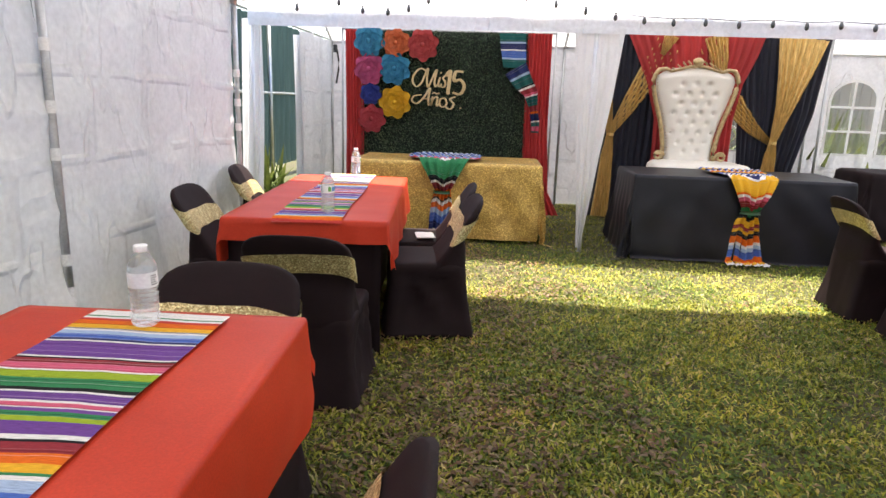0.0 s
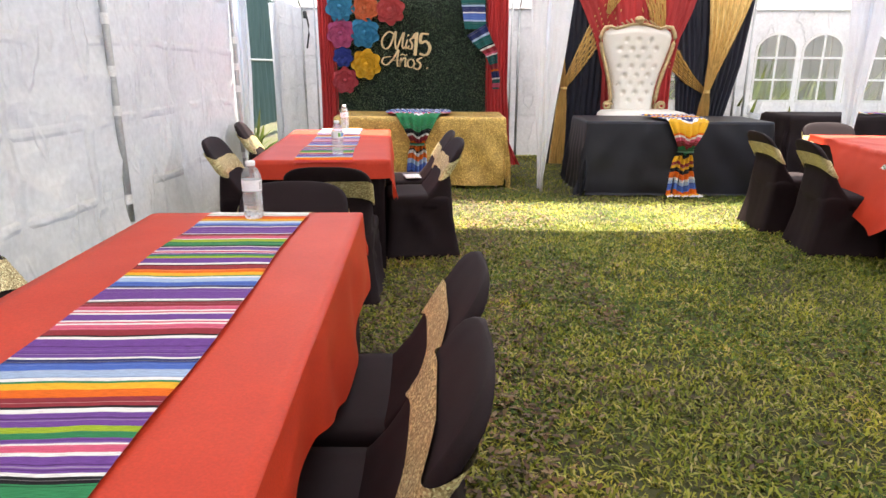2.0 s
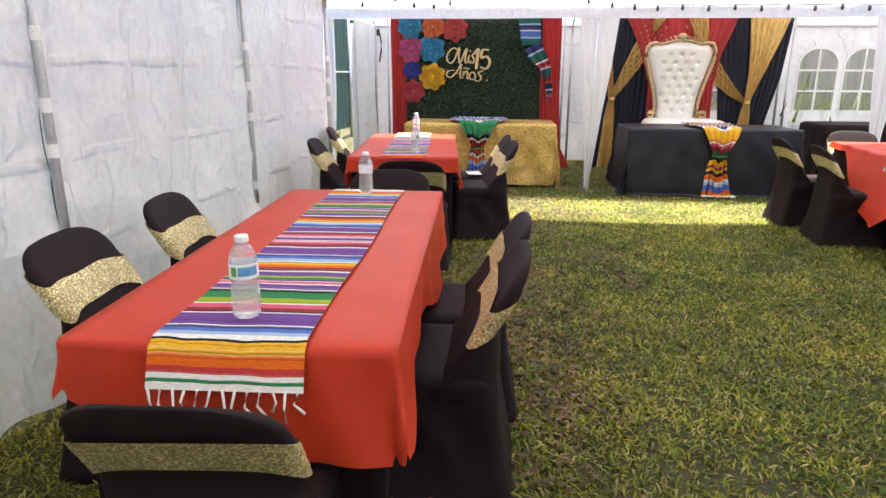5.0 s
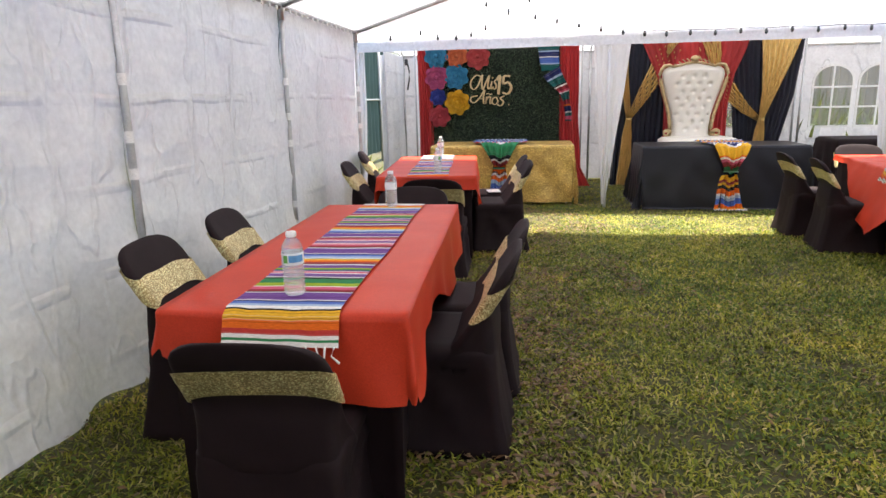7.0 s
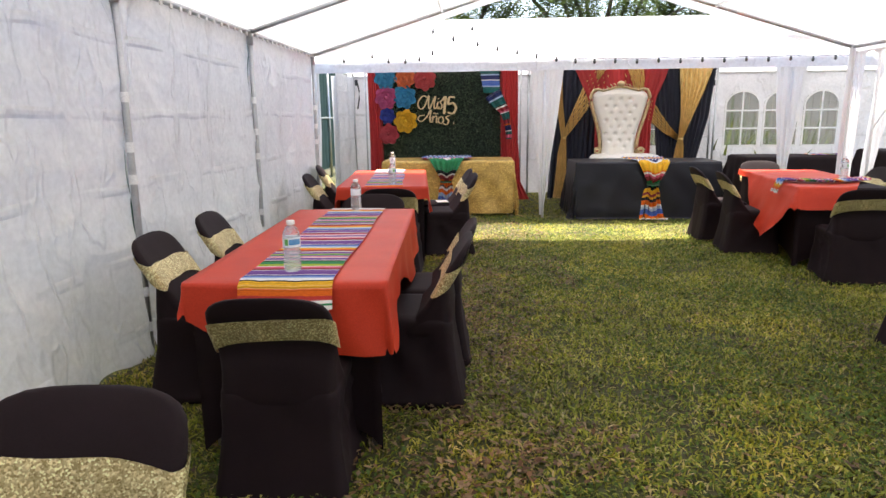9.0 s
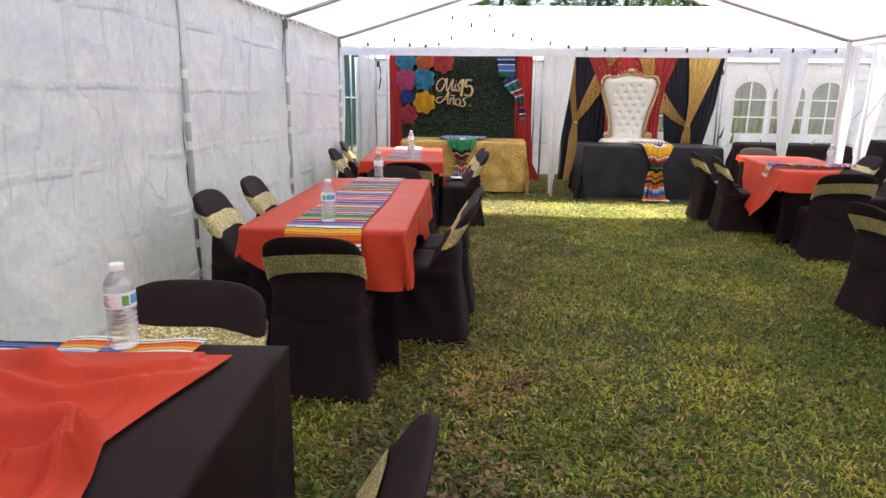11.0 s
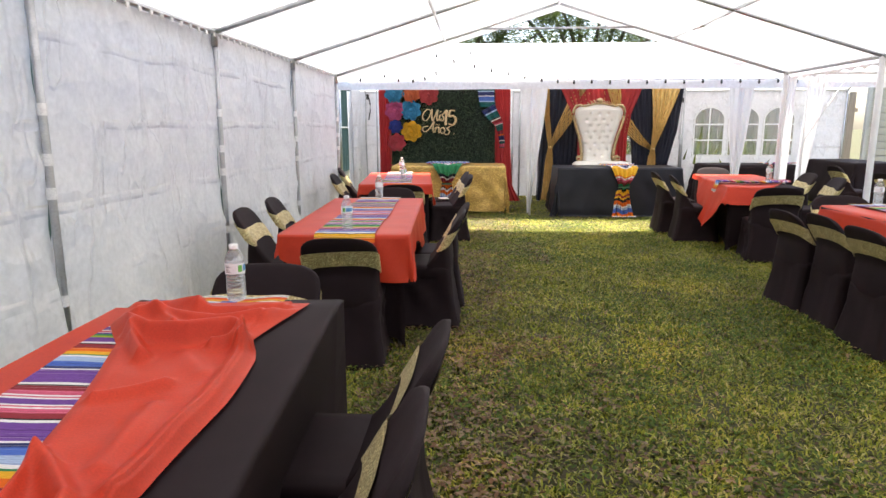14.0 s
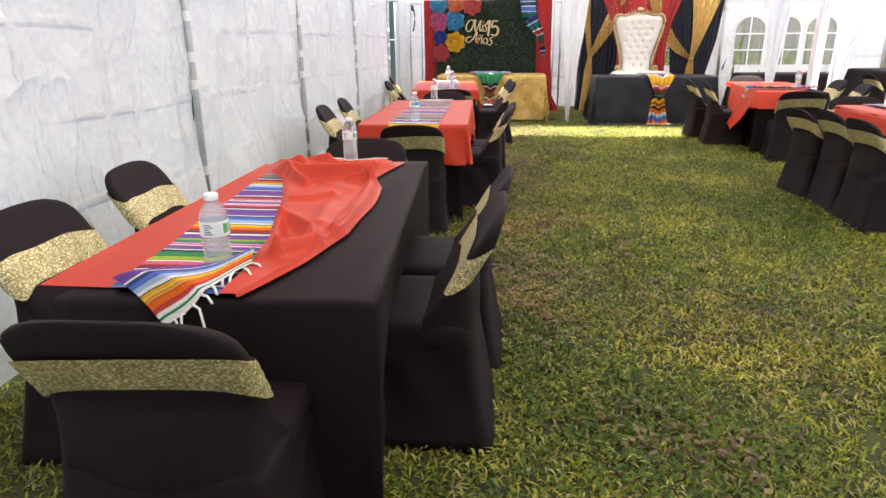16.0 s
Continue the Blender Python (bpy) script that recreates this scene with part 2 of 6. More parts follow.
M_black = mat("black_spandex", (0.0122, 0.0066, 0.0076), (0.0176, 0.0098, 0.0112), 5, 0.7, bump=0.22, fine=260, dist=0.003, spec=0.14)
M_satin = mat("black_satin", (0.008, 0.008, 0.013), (0.015, 0.015, 0.022), 2.5, 0.45, bump=0.12, fine=140, dist=0.006, spec=0.3)
M_red = mat("coral_red_satin", (0.52, 0.042, 0.018), (0.60, 0.056, 0.024), 4, 0.44, bump=0.15, fine=200, dist=0.003, spec=0.2, trans=0.14)
M_redvoile = mat("red_drape", (0.42, 0.025, 0.03), (0.55, 0.05, 0.05), 3, 0.6, bump=0.25, fine=120, trans=0.25, stretch=(6, 6, 0.6))
M_navy = mat("midnight_drape", (0.009, 0.011, 0.024), (0.016, 0.019, 0.036), 4, 0.65, bump=0.2, fine=150, trans=0.05)
# pale stretched streaks in this gold paint the shiny highlights of the pleats
M_gold = mat("gold_lurex_drape", (0.44, 0.26, 0.07), (0.95, 0.70, 0.28), 14, 0.34, metal=0.4, bump=0.5, fine=180, stretch=(5, 5, 0.5))
M_sash = glitter("gold_sequin_sash", (0.30, 0.22, 0.075), (0.86, 0.72, 0.38), 230, 0.45)
M_goldcloth = glitter("gold_sequin_cloth", (0.34, 0.20, 0.045), (0.76, 0.50, 0.15), 150, 0.4)
M_serape = striped("serape_runner", [
    (2.6, WHT), (.7, GRN), (.9, WHT), (1.8, RED), (2.4, ORG), (2.4, YEL), (.5, BLK), (.9, WHT), (2.0, SKY), (2.2, BLU), (1.0, NAV), (.9, WHT), (7.8, PUR),
    (1.0, WHT), (.6, BLK), (2.4, MAR), (3.0, PNK), (.5, WHT), (3.6, LIM), (4.4, GRN), (1.4, BLK), (1.1, WHT), (3.2, PUR), (.8, WHT), (1.3, PNK), (.7, WHT),
    (1.0, PUR), (1.3, GRN), (1.6, LIM), (4.2, PUR), (1.1, WHT), (.7, BLK), (3.0, MAR), (2.8, ORG), (2.4, YEL), (.5, GRN), (1.1, WHT), (3.0, SKY), (3.0, BLU),
    (1.6, NAV), (1.0, WHT), (7.4, PUR), (1.0, WHT), (.9, BLK), (2.4, MAR), (2.3, PNK), (1.0, WHT), (.6, PNK), (.9, WHT), (1.6, PUR)], 1.03)
M_serape_swag = striped("serape_swag", [
    (5, WHT), (5, BLU), (8, YEL), (4, BLK), (5, BLU), (3, WHT), (7, ORG), (8, YEL), (5, BLK), (6, BLU), (4, WHT), (3, NAV), (2, WHT), (13, YEL), (2, ORG),
    (2, WHT), (4, PNK), (5, MAR), (6, GRN), (4, BLK), (6, YEL), (4, MAR), (3, YEL), (4, BLK), (6, ORG), (2, WHT), (4, SKY), (6, BLU), (6, ORG), (6, YEL), (4, WHT)], 1.47)
M_serape_green = striped("serape_teal", [
    (6, SKY), (3, WHT), (8, NAV), (5, SKY), (8, BLU), (3, BLK), (3, WHT), (8, NAV), (5, SKY), (6, BLU), (7, PNK), (5, RED), (2, WHT), (16, GRN), (5, BLK),
    (2, WHT), (6, MAR), (8, ORG), (2, BLK), (3, WHT), (5, ORG), (5, SKY), (8, BLU), (8, NAV), (2, WHT), (5, NAV)], 1.44)
TEAL = (0.015, 0.10, 0.095)
M_serape_hang = striped("serape_hanging", [
    (3, TEAL), (.5, SKY), (2, NAV), (.4, WHT), (2.4, BLU), (.5, SKY), (3, TEAL), (.4, WHT), (2.2, NAV), (.6, SKY), (2.6, TEAL), (.5, BLK), (.6, WHT),
    (1.4, MAR), (.6, PNK), (.4, WHT), (2.4, TEAL), (1.6, MAR), (.6, ORG), (2.0, NAV), (.5, WHT), (1.6, TEAL), (1.0, PNK)], 1.15)
M_fringe = mat("white_cotton", (0.72, 0.70, 0.66), (0.82, 0.80, 0.76), 20, 0.8, bump=0.3)
M_vinyl = mat("cream_vinyl", (0.70, 0.67, 0.61), (0.78, 0.75, 0.69), 4, 0.38, bump=0.1, fine=180)
M_button = mat("cream_button", (0.52, 0.49, 0.44), (0.60, 0.57, 0.52), 10, 0.4, bump=0.05)
M_gilt = mat("antique_gilt", (0.36, 0.25, 0.12), (0.62, 0.48, 0.27), 30, 0.36, metal=0.55, bump=0.4, fine=140)
M_leaf = grass_material("boxwood_leaf", [(0.022, 0.042, 0.028), (0.038, 0.074, 0.045), (0.060, 0.108, 0.065), (0.16, 0.21, 0.16), (0.065, 0.11, 0.07)], 0.5)
M_board = mat("dark_green_backing", (0.006, 0.013, 0.008), (0.012, 0.024, 0.014), 20, 0.8)
M_letters = mat("champagne_glitter_board", (0.46, 0.34, 0.17), (0.62, 0.48, 0.27), 30, 0.42, bump=0.4, fine=300)
M_cap = mat("white_plastic", (0.78, 0.78, 0.78), (0.86, 0.86, 0.86), 30, 0.35, bump=0.05)
M_label = mat("paper_label", (0.72, 0.75, 0.76), (0.84, 0.86, 0.86), 25, 0.5, bump=0.05)
M_labelblue = mat("label_print_blue", (0.05, 0.22, 0.50), (0.14, 0.36, 0.60), 40, 0.5, bump=0.02)
M_labelgreen = mat("label_print_green", (0.08, 0.32, 0.05), (0.16, 0.42, 0.10), 40, 0.5, bump=0.02)
M_print = mat("label_print_dark", (0.05, 0.06, 0.07), (0.09, 0.10, 0.11), 40, 0.5, bump=0.02)
M_bottle = clear_material("clear_bottle", (0.95, 0.97, 0.98), 1.33, 0.05, 0.42, 0.78)
M_pane = clear_material("clear_vinyl_window", (0.90, 0.92, 0.90), 1.4, 0.12, 0.82)
M_grass = grass_material("lawn_blades", [(0.045, 0.060, 0.008), (0.138, 0.168, 0.014), (0.225, 0.258, 0.022), (0.315, 0.328, 0.038), (0.36, 0.32, 0.07), (0.46, 0.38, 0.20)])
M_tuft = grass_material("lawn_tufts", [(0.10, 0.125, 0.014), (0.20, 0.235, 0.024), (0.31, 0.33, 0.05), (0.44, 0.40, 0.15)])
M_clover = grass_material("lawn_weeds", [(0.048, 0.090, 0.010), (0.080, 0.132, 0.015), (0.12, 0.18, 0.022)])
M_dead = grass_material("dry_leaf", [(0.10, 0.05, 0.025), (0.17, 0.10, 0.05), (0.26, 0.19, 0.12), (0.07, 0.035, 0.02)])
M_tree = grass_material("tree_leaf", [(0.035, 0.062, 0.014), (0.06, 0.10, 0.022), (0.10, 0.15, 0.035)])
M_plant = grass_material("palm_leaf", [(0.035, 0.06, 0.012), (0.07, 0.10, 0.025), (0.12, 0.14, 0.04)])
M_bark = mat("bark", (0.045, 0.035, 0.028), (0.10, 0.08, 0.065), 8, 0.9, bump=0.8, dist=0.03)
M_soil = mat("lawn_soil", (0.050, 0.036, 0.016), (0.056, 0.066, 0.014), 2.2, 0.95, bump=0.6, fine=70, dist=0.02)
M_cable = mat("black_cable", (0.015, 0.015, 0.015), (0.025, 0.025, 0.025), 20, 0.5, bump=0.02)
M_bulb = mat("smoked_bulb", (0.05, 0.048, 0.045), (0.09, 0.085, 0.08), 20, 0.15, bump=0.02)
M_screen = mat("green_privacy_screen", (0.045, 0.085, 0.075), (0.075, 0.125, 0.11), 3, 0.7, bump=0.4, fine=90, trans=0.15, stretch=(1, 8, 0.4))
M_siding = mat("grey_beige_siding", (0.50, 0.47, 0.40), (0.60, 0.565, 0.49), 5, 0.7, bump=0.2, random_tint=0.06)
M_plank = mat("weathered_fence_plank", (0.20, 0.17, 0.14), (0.30, 0.26, 0.22), 4, 0.85, bump=0.5, stretch=(8, 8, 0.6), random_tint=0.15)
M_dark = mat("dark_plastic", (0.015, 0.015, 0.016), (0.03, 0.03, 0.032), 20, 0.45)


# ---- builders ----
def empty(name, m, label, category, group="", kind=""):
    ob = new(name)
    ob.empty_display_size = 0.1
    ob.matrix_world = m
    return tagged(ob, label, category, group, kind)


def link(name, me, material, parent=None, label="", smooth=True):
    if material and not me.materials:
        me.materials.append(material)
    if smooth and len(me.polygons):
        me.polygons.foreach_set("use_smooth", np.ones(len(me.polygons), dtype=bool))
    ob = new(name, me)
    if parent:
        ob.parent = parent
    return tagged(ob, label)


def mesh_of(name, verts, faces, uv=None):
    me = bpy.data.meshes.new(name)
    me.from_pydata([tuple(v) for v in verts], [], faces)
    if uv is not None:
        lay = me.uv_layers.new(name="UVMap")
        idx = np.zeros(len(me.loops), dtype=np.int32)
        me.loops.foreach_get("vertex_index", idx)
        lay.data.foreach_set("uv", np.asarray(uv, dtype=np.float32)[idx].ravel())
    me.update()
    return me


def sheet(name, nu, nv, f, material, parent=None, label="", uvf=None):
    """A cloth-like surface: f(u, v) for u, v in 0..1."""
    verts, uv = [], []
    for j in range(nv + 1):
        for i in range(nu + 1):
            verts.append(f(i / nu, j / nv))
            uv.append(uvf(i / nu, j / nv) if uvf else (i / nu, j / nv))
    w = nu + 1
    faces = [(j * w + i, j * w + i + 1, (j + 1) * w + i + 1, (j + 1) * w + i) for j in range(nv) for i in range(nu)]
    return link(name, mesh_of(name, verts, faces, uv), material, parent, label)


def part(name, bm, material, parent, label="", smooth=False):
    me = bpy.data.meshes.new(name)
    bm.to_mesh(me)
    bm.free()
    return link(name, me, material, parent, label, smooth)


def box(sx, sy, sz, at=(0, 0, 0), bevel=0.0, rot=None):
    bm = bmesh.new()
    bmesh.ops.create_cube(bm, size=1, matrix=Matrix.Diagonal((sx, sy, sz, 1)))
    if bevel:
        bmesh.ops.bevel(bm, geom=bm.edges[:], offset=bevel, segments=2, affect="EDGES", profile=0.5)
    m = Matrix.Translation(at)
    if rot:
        m = m @ Euler([radians(a) for a in rot]).to_matrix().to_4x4()
    bm.transform(m)
    return bm


def loft(rings, cap0=True, cap1=True, close=True):
    n = len(rings[0])
    verts = [p for r in rings for p in r]
    faces = []
    for k in range(len(rings) - 1):
        for i in range(n if close else n - 1):
            a, b = k * n + i, k * n + (i + 1) % n
            faces.append((a, b, b + n, a + n))
    if cap0:
        faces.append(tuple(range(n - 1, -1, -1)))
    if cap1:
        faces.append(tuple(range((len(rings) - 1) * n, len(rings) * n)))
    return verts, faces


def lofted(name, rings, material, parent=None, label="", **kw):
    return link(name, mesh_of(name, *loft(rings, **kw)), material, parent, label)


def lathe(profile, n=20):
    return [[(r * math.cos(a), r * math.sin(a), z) for a in (2 * math.pi * i / n for i in range(n))] for r, z in profile]


def tube_rings(pts, r, n=10):
    pts = [Vector(p) for p in pts]
    rings = []
    for i, p in enumerate(pts):
        d = (pts[min(i + 1, len(pts) - 1)] - pts[max(i - 1, 0)]).normalized()
        s = d.cross(Vector((0, 0, 1)))
        s = s.normalized() if s.length > 1e-3 else Vector((1, 0, 0))
        t = d.cross(s).normalized()
        rr = r[i] if isinstance(r, (list, tuple)) else r
        rings.append([tuple(p + (s * math.cos(a) + t * math.sin(a)) * rr) for a in (2 * math.pi * k / n for k in range(n))])
    return rings


def tube(name, pts, r, material, parent=None, label="", n=10):
    return lofted(name, tube_rings(pts, r, n), material, parent, label)


def rrect(x0, x1, y0, y1, r, z, n=5, side=4):
    """Rounded rectangle ring, counter-clockwise, with extra points along the sides."""
    pts = []
    cs = [(x1 - r, y0 + r, -90), (x1 - r, y1 - r, 0), (x0 + r, y1 - r, 90), (x0 + r, y0 + r, 180)]
    for k, (cx, cy, a0) in enumerate(cs):
        arc = [(cx + r * math.cos(radians(a0 + 90 * i / n)), cy + r * math.sin(radians(a0 + 90 * i / n))) for i in range(n + 1)]
        nx, ny, na = cs[(k + 1) % 4]
        nxt = (nx + r * math.cos(radians(na)), ny + r * math.sin(radians(na)))
        pts += arc
        for i in range(1, side):
            f = i / side
            pts.append((arc[-1][0] * (1 - f) + nxt[0] * f, arc[-1][1] * (1 - f) + nxt[1] * f))
    return [(x, y, z) for x, y in pts]


def fnoise(x, y, z=0.0, s=1.0):
    return noise.noise(Vector((x * s, y * s, z * s)))


def raw_mesh(name, verts, faces_n, corners):
    """A mesh from arrays: every face has the same number of corners."""
    me = bpy.data.meshes.new(name)
    me.vertices.add(len(verts))
    me.vertices.foreach_set("co", np.asarray(verts, dtype=np.float32).ravel())
    me.loops.add(faces_n * corners)
    me.loops.foreach_set("vertex_index", np.arange(faces_n * corners, dtype=np.int32))
    me.polygons.add(faces_n)
    me.polygons.foreach_set("loop_start", np.arange(0, faces_n * corners, corners, dtype=np.int32))
    me.update(calc_edges=True)
    return me


# ---- ground ----
def ground_height(x, y):
    return 0.018 * fnoise(x, y, 0, 0.7) + 0.008 * fnoise(x, y, 3, 2.5)


def make_ground():
    def f(u, v):
        # finer near the tents, reaching the horizon
        a, b = 2 * u - 1, 2 * v - 1
        x, y = 1.5 + 9 * a + 290 * a ** 7, 2.0 + 10 * b + 290 * b ** 7
        return x, y, ground_height(x, y) if abs(a) < 0.75 and abs(b) < 0.75 else 0.0
    ob = sheet("ground", 120, 120, f, M_soil)
    tagged(ob, "patchy lawn soil with brown thatch under the tents", "ground", kind="structure")


def leaves_mesh(name, pos, size, width, lean, rng, droop=0.0):
    """Kite-shaped leaves at pos (n x 3): each an island of one folded quad."""
    n = len(pos)
    az = rng.uniform(0, 2 * np.pi, n)
    d = np.stack([np.cos(az), np.sin(az), np.zeros(n)], 1)
    s = np.stack([-np.sin(az), np.cos(az), np.zeros(n)], 1)
    up = np.array([0, 0, 1.0])
    ln = size * rng.uniform(0.6, 1.3, n)
    le = np.clip(rng.normal(lean, 0.3, n), 0.05, 1.5)
    mid = pos + (d * (np.sin(le) * ln * 0.5)[:, None]) + up * (np.cos(le) * ln * 0.55)[:, None]
    tip = pos + (d * (np.sin(le) * ln)[:, None]) + up * (np.cos(le) * ln * (0.85 - droop))[:, None]
    w = (width * rng.uniform(0.7, 1.3, n))[:, None]
    v = np.stack([pos, mid + s * w, tip, mid - s * w], 1).reshape(-1, 3)
    return raw_mesh(name, v, n, 4)


def make_grass():
    rng = np.random.default_rng(7)
    n = 520000
    # more blades where the walk passes close
    x = np.concatenate([rng.uniform(-2.1, 6.5, n // 2), rng.uniform(-1.8, 3.2, n // 2)])
    y = np.concatenate([rng.uniform(-5.2, 9.0, n // 2), rng.uniform(-4.6, 4.5, n // 2)])
    cell = {}
    keep = np.ones(n, dtype=bool)
    z = np.zeros(n)
    for i in range(n):
        k = (int(x[i] * 14), int(y[i] * 14))
        if k not in cell:
            cx, cy = k[0] / 14, k[1] / 14
            cell[k] = (max(0.38, 0.75 + 0.7 * fnoise(cx, cy, 0, 1.6) + 0.7 * fnoise(cx, cy, 5, 5.0)), ground_height(cx, cy))
        dens, z[i] = cell[k]
        keep[i] = rng.random() < dens
    pos = np.stack([x, y, z - 0.004], 1)[keep]
    ob = link("grass", leaves_mesh("grass", pos, 0.046, 0.0043, 0.85, rng, 0.15), M_grass, smooth=False)
    tagged(ob, "short uneven green lawn grass with thin patches", "grass", kind="stuff")
    # longer curled blades that stand out of the sward in loose tufts
    m = 70000
    x, y = rng.uniform(-1.8, 4.0, m), rng.uniform(-4.6, 5.5, m)
    keep = np.array([rng.random() < 0.34 + 1.5 * fnoise(a, b, 14, 2.4) for a, b in zip(x, y)])
    pos = np.stack([x, y, np.full(m, 0.010)], 1)[keep]
    ob = link("grass_tufts", leaves_mesh("grass_tufts", pos, 0.050, 0.0042, 1.1, rng, 0.4), M_tuft, smooth=False)
    tagged(ob, "longer light green curled blades scattered over the lawn", "grass", kind="stuff")
    m = 150000
    x, y = rng.uniform(-2.0, 5.0, m), rng.uniform(-4.8, 6.5, m)
    keep = np.array([rng.random() < 0.42 + 1.4 * fnoise(a, b, 9, 1.3) for a, b in zip(x, y)])
    pos = np.stack([x, y, np.full(m, 0.012)], 1)[keep]
    ob = link("lawn_weeds", leaves_mesh("lawn_weeds", pos, 0.030, 0.0075, 1.05, rng, 0.2), M_clover, smooth=False)
    tagged(ob, "low broad-leaved green weeds growing among the grass", "weeds", kind="stuff")
    m = 26000
    x, y = np.concatenate([rng.uniform(-1.9, 5.0, m // 2), rng.uniform(-0.4, 0.9, m - m // 2)]), rng.uniform(-4.8, 6.0, m)
    keep = np.array([rng.random() < 0.17 + 2.3 * fnoise(a, b, 21, 1.9) for a, b in zip(x, y)])
    pos = np.stack([x, y, np.full(m, 0.020)], 1)[keep]
    for cx, cy, rx, ry, count in ((-0.05, 2.35, 0.30, 0.45, 1500), (0.15, 1.6, 0.25, 0.35, 700), (0.05, -1.3, 0.25, 0.5, 1100), (0.1, 0.2, 0.2, 0.6, 600), (1.2, -1.9, 0.3, 0.3, 400), (-0.5, -4.3, 0.4, 0.3, 500)):
        spot = np.stack([rng.normal(cx, rx, count), rng.normal(cy, ry, count), np.full(count, 0.022)], 1)
        pos = np.concatenate([pos, spot])
    ob = link("fallen_leaves", leaves_mesh("fallen_leaves", pos, 0.040, 0.009, 1.3, rng, 0.3), M_dead, smooth=False)
    tagged(ob, "dry brown fallen leaves scattered over the lawn", "leaves", kind="stuff")


make_ground()
make_grass()

# ---- main tent: eaves along y ----
XL, XR, RX, EAVE, RIDGE = -1.775, 4.2, 1.21, 2.045, 2.95
FRAMES = [-5.28, -3.26, -1.24, 0.75, 2.77, 4.82]
PITCH = (RIDGE - EAVE) / (RX - XL)


def roof_height(x):
    return RIDGE - PITCH * abs(x - RX)


def make_main_tent():
    tent = empty("party_tent", pose(0, 0, 0), "long white party tent with grey steel poles over the lawn", "tent")
    for y in FRAMES:
        for x in (XL, XR):
            steel = M_pole if x == XL else M_whitepole
            p = tube("post", [(x, y, 0), (x, y, 0.6), (x, y, 1.4), (x, y, EAVE)], 0.019 if x == XL else 0.032, steel, tent, n=12)
            part("foot_plate", box(0.11, 0.11, 0.008, (x, y, 0.012), 0.002), steel, p)
            if x == XL:
                for z in (0.16, 0.34, 0.52, 1.02, 1.20, 1.44):
                    zz = z + 0.03 * math.sin(7 * y + z * 5)
                    link("strap", mesh_of("strap", *loft([[(q[0] + x, q[1] + y, q[2] + zz) for q in rr] for rr in lathe([(0.0235, 0), (0.0235, 0.03), (0.0225, 0.055)], 14)], False, False)), M_cap, p, "white tie strap round the post")
            sock = lathe([(0.024, -0.1), (0.025, 0.0), (0.025, 0.03)], 12)
            link("corner_joint", mesh_of("corner_joint", *loft([[(q[0] + x, q[1] + y, q[2] + EAVE) for q in rr] for rr in sock])), M_pole, tent)
        for x in (XL, XR):
            tube("rafter", [(x, y, EAVE), ((x + RX) / 2, y, (EAVE + RIDGE) / 2), (RX, y, RIDGE)], 0.019, M_pole, tent)
        tube("collar_tie", [(RX - 1.02, y, roof_height(RX - 1.02)), (RX + 1.02, y, roof_height(RX + 1.02))], 0.014, M_pole, tent)
    for x, z in ((XL, EAVE), (XR, EAVE), (RX, RIDGE), ((XL + RX) / 2, (EAVE + RIDGE) / 2), ((XR + RX) / 2, (EAVE + RIDGE) / 2)):
        tube("purlin", [(x, FRAMES[0], z), (x, FRAMES[-1], z)], 0.019 if z != 2 else 0.016, M_pole, tent)
    for side, x in ((-1, XL), (1, XR)):
        for k in range(5):
            ya, yb = FRAMES[k], FRAMES[k + 1] + (0.13 if k == 4 else 0)
            def f(u, v, x=x, ya=ya, yb=yb, side=side):
                xe = x + side * 0.05
                px = xe + (RX - xe) * v
                y = ya + (yb - ya) * u
                sag = 0.045 * math.sin(math.pi * v) * math.sin(math.pi * u)
                return px, y, roof_height(px) + 0.03 - sag + 0.012 * fnoise(px, y, 2, 2.2)
            sheet("roof_panel", 28, 36, f, M_mainroof, tent)
        def fv(u, v, x=x, side=side):
            y = FRAMES[0] + (FRAMES[-1] + 0.13 - FRAMES[0]) * u
            dip = 0.035 * abs(math.sin(math.pi * u * 40))
            return x + side * 0.055 + 0.006 * fnoise(y, v, 0, 4), y, EAVE + 0.03 - v * (0.13 - dip)
        sheet("valance", 240, 3, fv, M_roof, tent)
        def fr(u, v, x=x):
            px = x + (RX - x) * u
            return px, FRAMES[-1] + 0.13 + 0.008 * fnoise(px, v, 1, 3), roof_height(px) + 0.03 - 0.10 * v
        sheet("gable_valance", 40, 3, fr, M_roof, tent)
    # toggles that lace the roof to the rail
    for k in range(46):
        y = FRAMES[2] + k * 0.13
        part("toggle", box(0.012, 0.03, 0.03, (XL + 0.016, y, EAVE - 0.022), 0.004), M_cap, tent)


